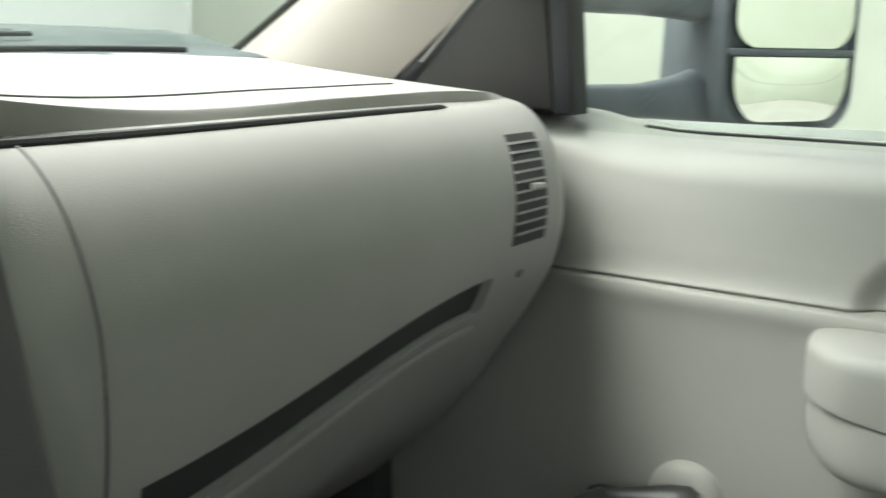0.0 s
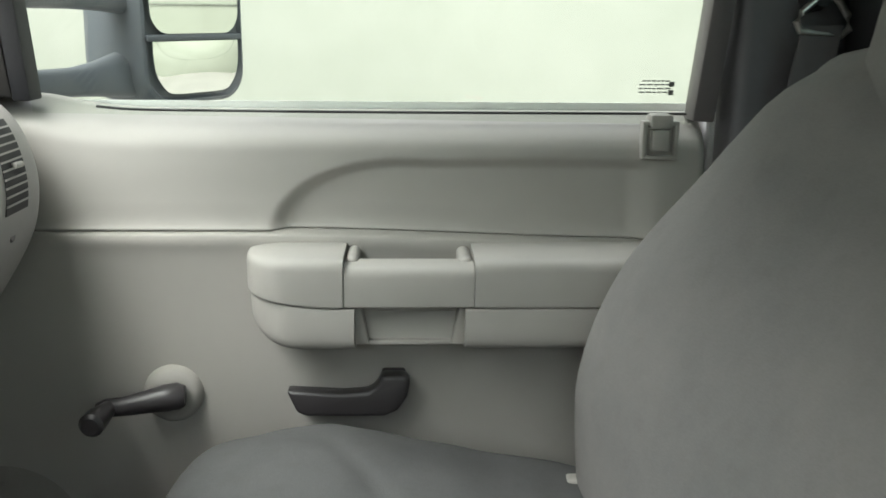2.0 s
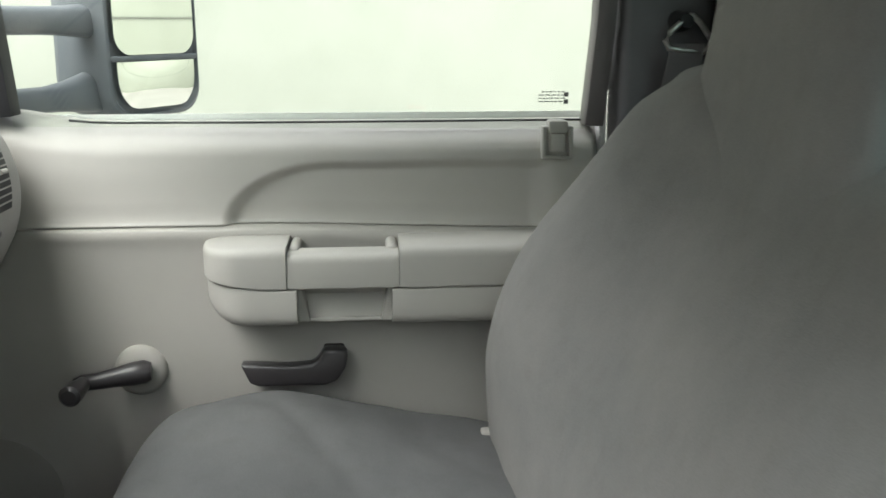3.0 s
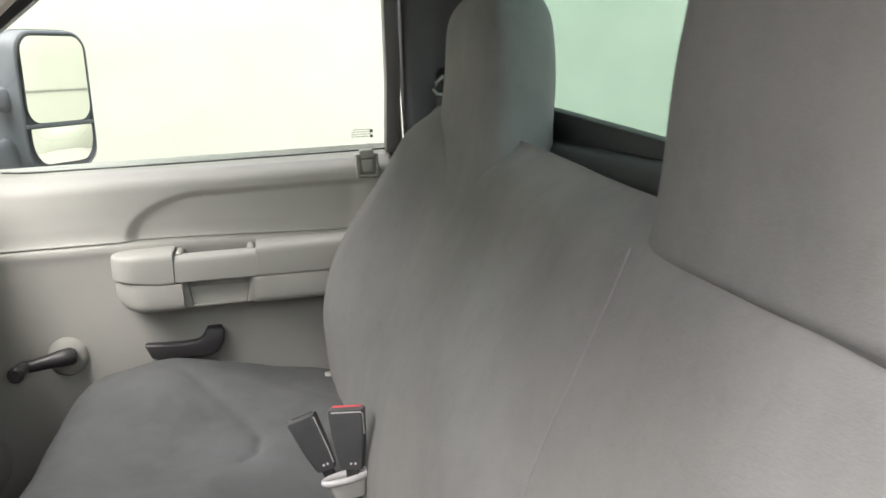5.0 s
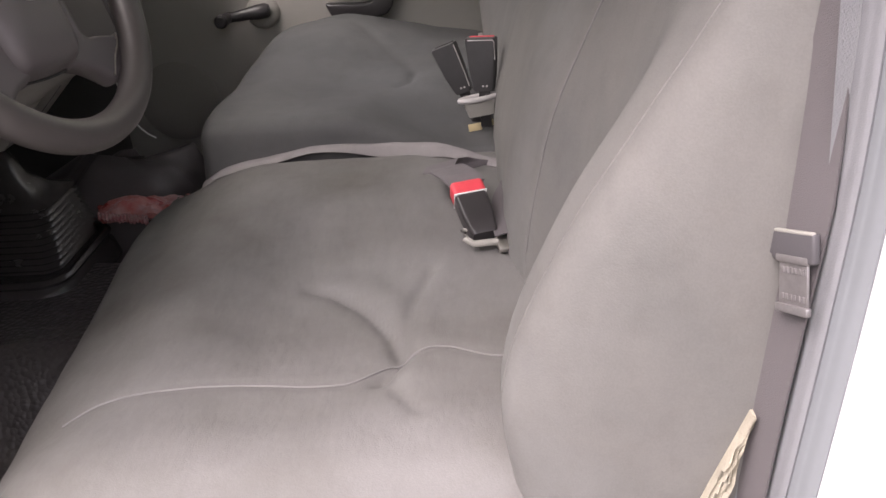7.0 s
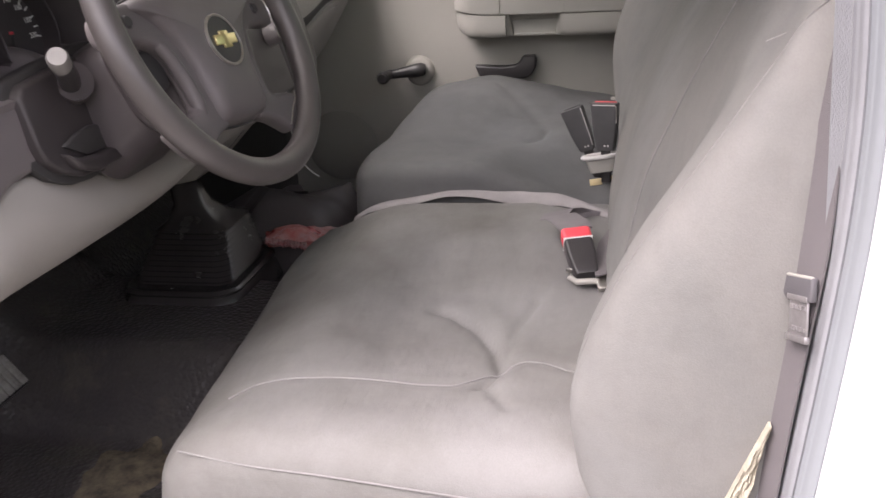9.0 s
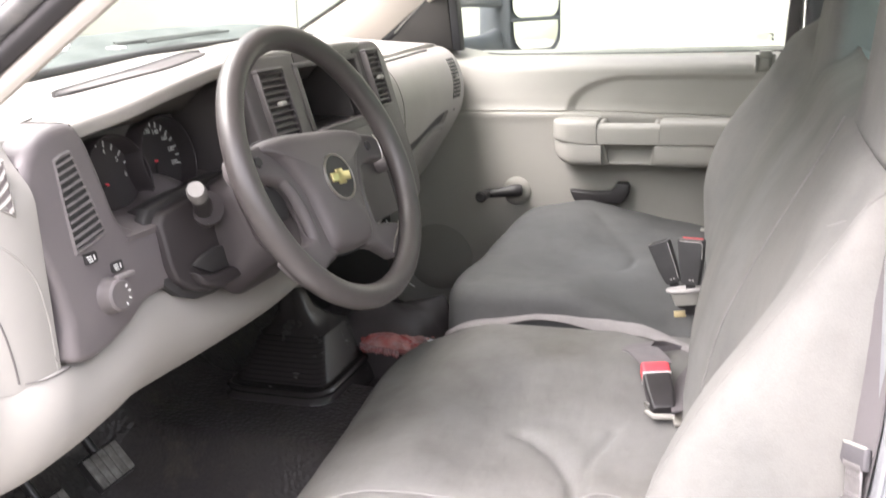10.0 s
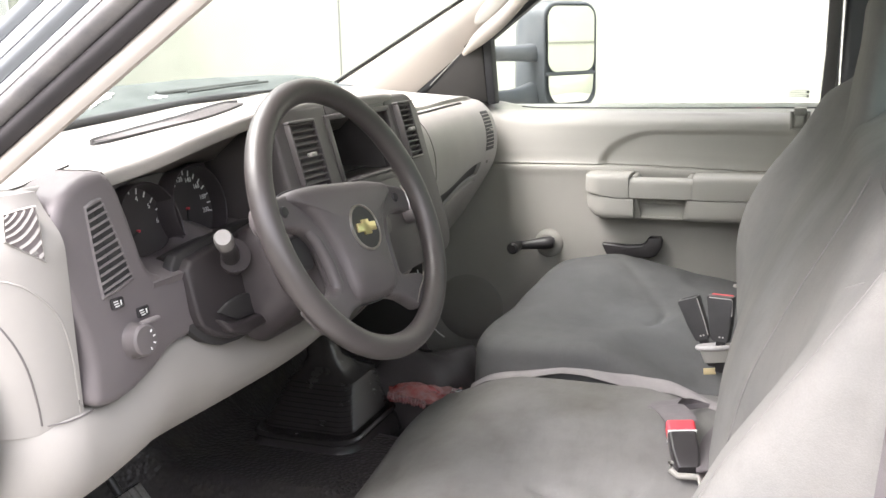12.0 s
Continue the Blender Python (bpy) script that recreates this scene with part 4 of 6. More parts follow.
d_bar = part("switch_lever", moved(rbox((-0.004, -0.003, 0.0), (0.026, 0.003, 0.008), 0.0025), kx @ Matrix.Translation((0.008, 0.018, 0.006))), M_SLAT)
d_marks = [part("symbol_mark", moved(rbox((-0.0018, -0.0009, 0.0188), (0.0018, 0.0009, 0.0194), 0), kx @ Matrix.Rotation(radians(a), 4, "Z") @ Matrix.Translation((0.012, 0, 0))), M_INK) for a in (-70, -30, 10, 45)]
d_dim = [part("dimmer_button", leaned(rbox((-0.004, y, z), (0.003, y + 0.020, z + 0.012), 0.002), -0.310), M_BLACK) for y, z in ((-1.500, 0.702), (-1.462, 0.682))]
d_dimm = [part("symbol_mark", leaned(rbox((0.003, y + dy, z + dz), (0.0036, y + dy + w, z + dz + h), 0), -0.310), M_INK) for y, z in ((-1.498, 0.704), (-1.460, 0.684)) for dy, dz, w, h in ((0.0, 0.0062, 0.007, 0.0012), (0.001, 0.0034, 0.007, 0.0012), (0.002, 0.0006, 0.007, 0.0012), (0.011, 0.0015, 0.0016, 0.0055))]
under(dash, d_knob, d_bar, *d_marks, *d_dim, *d_dimm)

# ---- steering column and wheel ----
th, ph = radians(23.6), radians(-4.9)
n_ax = Vector((math.cos(th) * math.cos(ph), math.cos(th) * math.sin(ph), math.sin(th)))
u_ax = Vector((-math.sin(th), 0, math.cos(th)))
u_ax = (u_ax - n_ax * u_ax.dot(n_ax)).normalized()
x_ax = u_ax.cross(n_ax)
WC = Vector((-0.141, -1.192, 0.760))
MW = Matrix(((x_ax.x, u_ax.x, n_ax.x, WC.x), (x_ax.y, u_ax.y, n_ax.y, WC.y), (x_ax.z, u_ax.z, n_ax.z, WC.z), (0, 0, 0, 1)))
wheel = thing("steering_wheel", tuple(WC), "worn charcoal four-spoke steering wheel with round badge", "steering wheel")
w_rim = part("rim", moved(tube([(0.182 * math.cos(k * math.tau / 96), 0.182 * math.sin(k * math.tau / 96), 0) for k in range(97)], 0.0165, 18), MW), M_WHEEL, label="smooth worn rim")
MI = MW @ Matrix.Rotation(radians(-7), 4, "Z")   # the wheel stands turned a little to the right
def outline(half, n=96):
    """A closed smooth outline, mirrored about the middle, sampled evenly."""
    pts = half + [(-x, y) for x, y in half[::-1] if x > 1e-6]
    if half[0][0] < 1e-6:
        pts = pts[:]
    m = len(pts)
    out = []
    for k in range(n):
        t = k * m / n
        i, f = int(t), t - int(t)
        p = [pts[(i + d) % m] for d in (-1, 0, 1, 2)]
        out.append(tuple(0.5 * (2 * p[1][c] + (p[2][c] - p[0][c]) * f + (2 * p[0][c] - 5 * p[1][c] + 4 * p[2][c] - p[3][c]) * f * f + (3 * p[1][c] - p[0][c] - 3 * p[2][c] + p[3][c]) * f ** 3) for c in (0, 1)))
    return out
tulip = outline([(0.0, 0.053), (0.045, 0.0535), (0.085, 0.051), (0.112, 0.046), (0.120, 0.037), (0.102, 0.026), (0.082, 0.006), (0.068, -0.018), (0.060, -0.044), (0.056, -0.074), (0.053, -0.098), (0.045, -0.110), (0.025, -0.113), (0.0, -0.114)])
M_HUB = mat("hub_plastic", (0.102, 0.090, 0.090), 0.42, grain=0.3, grain_size=1200, stain=0.6, stain_size=9, color2=(0.130, 0.115, 0.114))
w_pad = part("hub_cover", moved(loft([[(x * s, (y + 0.02) * s - 0.02, z) for x, y in tulip] for s, z in [(0.93, -0.052), (1.0, -0.042), (1.012, -0.030), (1.005, -0.020), (0.985, -0.012), (0.95, -0.006), (0.89, -0.001), (0.78, 0.0025), (0.6, 0.005), (0.3, 0.006), (0.02, 0.006)]]), MI), M_HUB, label="charcoal airbag cover", sharp=60)
w_seam = part("cover_seam", moved(tube([(x * 1.02, (y + 0.02) * 1.02 - 0.02, -0.024) for x, y in tulip + tulip[:1]], 0.0013, 6), MI), M_SHADE, label="dark seam round the cover")
arm = [(0.02, 0.0), (0.05, 0.044), (0.11, 0.046), (0.15, 0.041), (0.172, 0.034), (0.177, 0.018), (0.174, 0.002), (0.160, -0.002), (0.134, 0.002), (0.104, -0.003), (0.088, -0.014), (0.079, -0.034), (0.075, -0.060), (0.076, -0.080),
       (0.088, -0.091), (0.112, -0.092), (0.132, -0.095), (0.146, -0.100), (0.126, -0.126), (0.100, -0.146), (0.090, -0.138), (0.062, -0.121), (0.033, -0.114)]
w_sp = [part("spoke_frame", moved(prism([(sx * x, y) for x, y in arm], "z", -0.036, -0.011, 0.008, 5), MI), M_HUB, label="pair of charcoal spokes", sharp=60) for sx in (-1, 1)]
w_ridge = [part("hub_ridge", moved(tube([(sx * x, y, z) for x, y, z in ((0.112, 0.022, -0.022), (0.094, 0.002, -0.019), (0.080, -0.022, -0.018), (0.072, -0.052, -0.018), (0.070, -0.080, -0.018), (0.076, -0.104, -0.020), (0.088, -0.122, -0.024))], [0.003, 0.007, 0.0085, 0.009, 0.009, 0.008, 0.004], 14), MI), M_HUB, label="smooth ridge beside the cover") for sx in (-1, 1)]
w_trim = []
for sx in (-1, 1):
    for pts in ([(0.160, 0.038), (0.166, 0.028), (0.167, 0.014), (0.163, 0.000)], [(0.137, -0.096), (0.130, -0.106), (0.112, -0.118), (0.092, -0.136)]):
        w_trim.append(part("spoke_trim", moved(tube([(sx * x, y, -0.0112) for x, y in pts], 0.0012, 6), MI), M_CHROME, label="thin bright spoke line"))
w_btn = [part("spoke_clip", moved(lathe([(0.001, 0.003), (0.006, 0.003), (0.008, 0.0)], 20), MI @ Matrix.Translation((sx * 0.132, 0.022, -0.0115))), M_BLACK) for sx in (-1, 1)]
BADGE = MI @ Matrix.Translation((0.002, -0.018, 0.0055))
w_ring = part("badge_ring", moved(lathe([(0.0295, 0.0), (0.0295, 0.0026), (0.0308, 0.0036), (0.0325, 0.0026), (0.033, -0.004)], 44), BADGE), M_CHROME, label="chrome badge ring")
w_face = part("badge_face", moved(lathe([(0.001, 0.0016), (0.0298, 0.0016), (0.0298, -0.004)], 40), BADGE), M_BLACK)
bow = [(-0.022, -0.0062), (-0.0075, -0.0062), (-0.0075, -0.0105), (0.0085, -0.0105), (0.0085, -0.0062), (0.022, -0.0062), (0.0235, 0.0062), (0.0085, 0.0062), (0.0085, 0.0105), (-0.0075, 0.0105), (-0.0075, 0.0062), (-0.0205, 0.0062)]
w_bow = part("badge_shape", moved(prism(bow, "z", 0.001, 0.0045, 0.001), BADGE), M_GOLD, label="plain gold badge shape")
w_mark = part("airbag_mark", moved(rbox((-0.012, -0.002, 0.0), (0.012, 0.002, 0.0035), 0), MI @ Matrix.Translation((0.0, -0.080, 0.0005))), M_SLAT, label="faint raised mark")
w_back = part("hub_shell", moved(loft([[(x, y - 0.030, z) for x, y in rounded(-0.066 * k, 0.066 * k, -0.070 * k, 0.070 * k, 0.036 * k, 8)] for z, k in ((-0.030, 0.85), (-0.040, 0.98), (-0.056, 1.0), (-0.070, 0.90), (-0.078, 0.7))]), MI), M_POD, label="dark shell behind the hub", sharp=60)
w_dots = [part("cover_dimple", moved(lathe([(0.001, 0.0012), (0.0016, 0.0010), (0.0022, 0.0)], 10), MI @ Matrix.Translation((x, y, z))), M_TRIM) for x, y, z in ((-0.049, 0.015, 0.004), (0.072, 0.027, 0.0018))]
# added dark blocks that stand in for shadow in the spoke openings
w_hollow = [part("spoke_boss", moved(loft([[(sx * 0.098 + x * k, -0.027 + y * k, z) for x, y in rounded(-0.020, 0.020, -0.024, 0.022, 0.012, 6)] for z, k in ((-0.060, 0.8), (-0.045, 1.0), (-0.034, 1.0), (-0.031, 0.85))]), MI), M_SHADE, label="dark block added as the shadowed hollow behind the spokes") for sx in (-1, 1)]
under(wheel, *w_hollow, w_back, *w_dots, *w_ridge, w_seam, w_rim, w_pad, *w_sp, *w_trim, *w_btn, w_ring, w_face, w_bow, w_mark)

M_COLUMN = mat("black_column_plastic", (0.034, 0.029, 0.030), 0.42, grain=0.3, stain=0.6, stain_size=12, color2=(0.046, 0.040, 0.040))
column = thing("steering_column", (-0.30, -1.20, 0.60), "charcoal steering column shroud with stalk and ignition", "steering column")
c_sh = part("shroud", moved(loft([[(x * sx, y * sx + oy, z) for x, y in rounded(-0.078, 0.078, -0.080, 0.060, 0.045, 8)] for z, sx, oy in [(-0.052, 0.80, 0), (-0.056, 0.92, 0), (-0.064, 0.97, 0), (-0.10, 1.0, -0.004), (-0.106, 0.96, -0.004), (-0.112, 1.0, -0.006), (-0.19, 1.12, -0.02)]]), MW), M_POD, sharp=35)
pod = [(-1.380, 0.722), (-1.366, 0.735), (-1.31, 0.742), (-1.20, 0.75), (-1.10, 0.74), (-1.06, 0.68), (-1.08, 0.63), (-1.207, 0.604), (-1.283, 0.602), (-1.321, 0.606), (-1.353, 0.620), (-1.375, 0.640), (-1.381, 0.660)]
pod_in = [(-1.22 + (y + 1.22) * 0.93, 0.675 + (z - 0.675) * 0.88) for y, z in pod]
c_gap = part("surround_gap", leaned(prism(pod, "x", -0.022, -0.006, 0.003, 2), -0.292, 0.70, 0.20), M_SHADE)
c_box = part("column_surround", leaned(prism(pod_in, "x", -0.05, 0.008, 0.005, 3), -0.292, 0.70, 0.20), M_COLUMN)
# proud dark plate, coloured as the shade of the ignition recess
c_key = part("ignition_recess", leaned(prism([(-1.335, 0.655), (-1.310, 0.662), (-1.277, 0.665), (-1.217, 0.656), (-1.215, 0.636), (-1.262, 0.634), (-1.300, 0.636)], "x", 0.005, 0.0135, 0.002), -0.292, 0.70, 0.20), M_SHADE)
c_lip = part("recess_lip", leaned(prism([(-1.343, 0.650), (-1.325, 0.640), (-1.290, 0.634), (-1.225, 0.634), (-1.225, 0.618), (-1.300, 0.616), (-1.330, 0.628)], "x", 0.0, 0.022, 0.006, 4), -0.292, 0.70, 0.20), M_COLUMN)
c_lock = part("ignition_lock", lathe([(0.001, 0.016), (0.012, 0.016), (0.014, 0.013), (0.016, 0.0)], 24, at(-0.272, -1.222, 0.655, -10) @ Matrix.Rotation(radians(90), 4, "X")), M_SLAT, label="worn ignition lock")
c_bt = part("stalk_boot", tube([(-0.292, -1.272, 0.712), (-0.280, -1.280, 0.717), (-0.276, -1.283, 0.7185), (-0.2765, -1.2826, 0.7183), (-0.284, -1.277, 0.715)], [0.0250, 0.0240, 0.0225, 0.021, 0.019], 28), M_POD, label="dark stalk boot ring")
c_st = part("stalk", tube([(-0.285, -1.280, 0.714), (-0.268, -1.304, 0.728), (-0.258, -1.324, 0.740), (-0.254, -1.332, 0.745)], [0.0125, 0.0115, 0.0115, 0.0115], 20), M_BLACK, label="black stalk")
M_TIP = mat("grey_stalk_plastic", (0.22, 0.21, 0.20), 0.5, stain=0.4, stain_size=30)
c_kn = part("stalk_tip", tube([(-0.256, -1.329, 0.743), (-0.252, -1.337, 0.748), (-0.245, -1.350, 0.756), (-0.242, -1.355, 0.759)], [0.0110, 0.0120, 0.0120, 0.0100], 24), M_TIP, label="pale grey stalk tip")
under(column, c_sh, c_gap, c_box, c_key, c_lip, c_lock, c_bt, c_st, c_kn)

# ---- bench seat ----
bench = thing("bench_seat", (0.10, -0.79, 0.02), "covered grey cloth bench seat with two tall headrests", "seat")
def groove(x, y, pts, width):
    """How deep (0 to 1) a crease along pts is felt at x, y."""
    best = 9.0
    for (ax_, ay), (bx, by) in zip(pts, pts[1:]):
        dx, dy = bx - ax_, by - ay
        t = max(0, min(1, ((x - ax_) * dx + (y - ay) * dy) / (dx * dx + dy * dy)))
        best = min(best, math.hypot(x - ax_ - t * dx, y - ay - t * dy))
    return math.exp(-(best / width) ** 2)
CREASE_A = [(0.085, -1.092), (0.11, -1.105), (0.15, -1.15), (0.185, -1.215), (0.200, -1.275), (0.18, -1.312)]
CREASE_B = [(0.222, -1.07), (0.203, -1.16), (0.200, -1.255)]
def top_driver(x, y):
    z = 0.366 + 0.016 * smooth(-1.1, -0.75, y) - 0.016 * math.exp(-((x - 0.08) / 0.15) ** 2 - ((y + 1.10) / 0.18) ** 2)
    z -= 0.045 * smooth(0.0, -0.19, x) ** 2
    z += 0.010 * math.exp(-((y + 1.42) / 0.06) ** 2)
    z += 0.004 * noise.noise(Vector((x * 9, y * 7, 0))) + 0.0015 * noise.noise(Vector((x * 26, y * 22, 4)))
    z -= 0.005 * groove(x, y, CREASE_A, 0.014) + 0.006 * groove(x, y, CREASE_A, 0.0055) + 0.003 * groove(x, y, CREASE_B, 0.012) + 0.004 * groove(x, y, CREASE_B, 0.005)
    z += 0.004 * groove(x, y, [(p[0] + 0.03, p[1] + 0.012) for p in CREASE_A], 0.022)
    z -= 0.0025 * groove(x, y, SEAM, 0.006) + 0.0035 * groove(x, y, [(0.188, -1.300), (0.200, -1.335), (0.222, -1.375)], 0.008)
    z += 0.003 * math.sin(38 * (x * 0.8 + y * 0.6)) * math.exp(-((x - 0.02) / 0.07) ** 2 - ((y + 1.16) / 0.10) ** 2) * 0.5
    z -= 0.0012 * groove(x, y, [(-0.03, -1.17), (0.05, -1.20), (0.11, -1.205)], 0.020)
    return z
SEAM = [(-0.122, -1.338), (-0.09, -1.320), (-0.018, -1.311), (0.08, -1.311), (0.149, -1.313), (0.196, -1.274), (0.241, -1.256), (0.289, -1.275), (0.33, -1.28)]
CREASE_P = [(-0.17, -0.098), (-0.098, -0.10), (0.029, -0.165), (0.133, -0.32), (0.171, -0.417), (0.166, -0.465), (0.144, -0.482)]
def top_pass(x, y):
    z = 0.436 + smooth(-0.52, -0.22, y) * spline([(-0.19, -0.025), (-0.12, 0.022), (-0.06, 0.043), (0.009, 0.050), (0.097, 0.037), (0.215, 0.013), (0.304, -0.004)], x)
    z -= 0.012 * smooth(-0.06, -0.20, x) ** 2
    z -= 0.016 * math.exp(-((x - 0.08) / 0.15) ** 2 - ((y + 0.36) / 0.16) ** 2)
    z += 0.006 * noise.noise(Vector((x * 8, y * 8, 3))) + 0.002 * noise.noise(Vector((x * 22, y * 20, 7)))
    z -= 0.003 * groove(x, y, CREASE_P, 0.014) + 0.005 * groove(x, y, CREASE_P[-3:], 0.005)
    z -= 0.065 * smooth(0.06, 0.28, x) * smooth(-0.43, -0.63, y)
    return z
def cushion(x0, x1, y0, y1, top, zb, r, corner, bulge, front=None, n=110):
    """A rounded pad: its top follows top(x, y), its edge rolls over with radius r, its sides bulge; front(y) moves the front edge."""
    cx, cy, hx, hy = (x0 + x1) / 2, (y0 + y1) / 2, (x1 - x0) / 2, (y1 - y0) / 2
    bm = bmesh.new()
    def tick(i):
        t = 2 * i / n - 1
        return math.copysign(1 - (1 - abs(t)) ** 1.25, t)
    def plan(i, j):
        a, b = tick(i), tick(j)
        m = max(abs(a), abs(b))
        f = m / (abs(a) ** corner + abs(b) ** corner) ** (1 / corner) if m > 1e-6 else 1
        f = 1 + (f - 1) * m ** 4
        d = min((1 - abs(a)) * hx, (1 - abs(b)) * hy)
        return a * f, b * f, d
    grid = []
    for i in range(n + 1):
        grid.append([])
        for j in range(n + 1):
            a, b, d = plan(i, j)
            x, y = cx + a * hx, cy + b * hy
            x += (front(y) * max(0.0, -a) if front else 0.0)
            drop = r * (1 - math.sqrt(max(0.0, 1 - max(0.0, (r - d) / r) ** 2)))
            grid[-1].append(bm.verts.new((x, y, top(x, y) - drop)))
    for i in range(n):
        for j in range(n):
            bm.faces.new((grid[i][j], grid[i + 1][j], grid[i + 1][j + 1], grid[i][j + 1]))
    rim = [(i, 0) for i in range(n)] + [(n, j) for j in range(n)] + [(i, n) for i in range(n, 0, -1)] + [(0, j) for j in range(n, 0, -1)]
    last = [grid[i][j] for i, j in rim]
    for k in range(1, 13):
        t = k / 12
        ring = []
        for (i, j), v0 in zip(rim, [grid[i][j] for i, j in rim]):
            a, b, d = plan(i, j)
            w = bulge * math.sin(math.pi * t)
            ring.append(bm.verts.new((v0.co.x + w * a ** 5, v0.co.y + w * b ** 5, v0.co.z + (zb - v0.co.z) * t)))
        for q in range(len(rim)):
            q2 = (q + 1) % len(rim)
            bm.faces.new((last[q], last[q2], ring[q2], ring[q]))
        last = ring
    bm.faces.new(last)
    return bm
s_cd = part("cushion", cushion(-0.158, 0.37, -1.488, -0.690, top_driver, 0.11, 0.045, 9, 0.012, lambda y: spline([(-1.49, -0.014), (-1.40, -0.026), (-1.25, -0.044), (-1.07, -0.060), (-0.88, -0.074), (-0.70, -0.082)], y)), M_SEAT, label="worn grey cloth driver cushion", sharp=80)
s_cp = part("cushion", cushion(-0.168, 0.37, -0.700, -0.100, top_pass, 0.13, 0.030, 9, 0.006), M_COVER, label="darker dusty grey cloth passenger cushion", sharp=80)
s_seam = part("seam", tube([(x, y, top_driver(x, y) + 0.0012) for x, y in [(lerp([(k, p[0]) for k, p in enumerate(SEAM)], q / 6), spline([(k, p[1]) for k, p in enumerate(SEAM)], q / 6)) for q in range(0, 49)]], 0.0011, 6), M_PIPE, label="pale stitched seam")
s_side = part("seam", tube([(-0.125 + 0.445 * k / 24, spline([(-0.13, -1.462), (-0.043, -1.4785), (0.039, -1.4825), (0.158, -1.4875), (0.32, -1.489)], -0.125 + 0.445 * k / 24), 0.352 - 0.028 * (k / 24) ** 2) for k in range(25)], 0.0011, 6), M_PIPE, label="pale stitched edge seam")
s_base = part("seat_base", rbox((-0.10, -1.42, 0.02), (0.45, -0.14, 0.15), 0.02), M_BLACK, label="black seat base")

FRONT_P = [(0.25, 0.315), (0.42, 0.300), (0.50, 0.294), (0.55, 0.294), (0.60, 0.303), (0.657, 0.325), (0.71, 0.358), (0.75, 0.388), (0.835, 0.440), (0.90, 0.472), (0.93, 0.488)]
FRONT_D = [(0.25, 0.325), (0.36, 0.305), (0.43, 0.296), (0.49, 0.309), (0.58, 0.353), (0.66, 0.404), (0.72, 0.444), (0.78, 0.480), (0.84, 0.503), (0.90, 0.522)]
FRONT_C = [(0.25, 0.305), (0.40, 0.310), (0.46, 0.318), (0.52, 0.333), (0.58, 0.353), (0.66, 0.395), (0.72, 0.432), (0.77, 0.464), (0.83, 0.494), (0.90, 0.525)]
FRONT_H = [(0.25, 0.345), (0.42, 0.358), (0.55, 0.388), (0.66, 0.421), (0.75, 0.456), (0.83, 0.494), (0.90, 0.525)]
def top_back(y):
    return spline([(-1.510, 0.56), (-1.500, 0.68), (-1.485, 0.765), (-1.46, 0.815), (-1.42, 0.838), (-1.30, 0.842), (-1.13, 0.848), (-1.00, 0.852), (-0.80, 0.862), (-0.66, 0.869), (-0.60, 0.869), (-0.50, 0.868), (-0.42, 0.872), (-0.35, 0.895), (-0.30, 0.914), (-0.27, 0.912), (-0.21, 0.885), (-0.165, 0.80), (-0.135, 0.69), (-0.115, 0.60), (-0.105, 0.52)], y)
def back_x(y, z):
    bp, bd = smooth(-0.46, -0.22, y), smooth(-1.345, -1.412, y)
    c, p, d = spline(FRONT_C, z), spline(FRONT_P, z), spline(FRONT_D, z)
    c += (spline(FRONT_H, z) - c) * smooth(-0.98, -1.26, y)
    x = c + (p - c) * bp + (d - c) * bd
    x += 0.004 * noise.noise(Vector((y * 6, z * 6, 1))) + 0.0015 * noise.noise(Vector((y * 20, z * 16, 5)))
    return x
def backrest(y0, y1, outer):
    """A leaning backrest lofted across y; outer: which end rolls over towards the door."""
    rings = []
    n = 90
    for k in range(n + 1):
        t = k / n
        y = y0 + (y1 - y0) * t
        end = {"low": y - y0, "high": y1 - y}[outer]
        inn = {"low": y1 - y, "high": y - y0}[outer]
        e = math.sqrt(max(0.0, 1 - max(0.0, 1 - end / 0.055) ** 2))
        e *= 1 - 0.004 * max(0.0, 1 - inn / 0.006) ** 2
        zt = top_back(y)
        ring = []
        for j in range(41):
            s = j / 40
            z = 0.26 + (zt - 0.26) * math.sin(s * math.pi / 2) ** 0.9
            crown = smooth(zt - 0.055, zt, z) ** 2
            mid = spline(FRONT_C, z) + 0.10 + 0.058 * (1 - e)
            ring.append((mid + (back_x(y, z) - mid) * e + 0.034 * crown * e, y, z))
        for j in range(1, 21):
            s = 1 - j / 20
            z = 0.26 + (zt - 0.26) * (math.sin(s * math.pi / 2) ** 0.9 if s > 0 else 0)
            mid = spline(FRONT_C, z) + 0.10 + 0.058 * (1 - e)
            crown = smooth(zt - 0.06, zt, z) ** 2
            ring.append((mid + 0.055 * e * (1 - 0.9 * crown), y, z - 0.035 * crown))
        rings.append(ring)
    return loft(rings)
s_bd = part("backrest", backrest(-1.512, -1.122, "low"), M_CLOTH, label="driver backrest in grey cloth cover", sharp=80)
s_bp = part("backrest", backrest(-1.121, -0.103, "high"), M_CLOTH, label="wide passenger backrest in grey cloth cover", sharp=80)
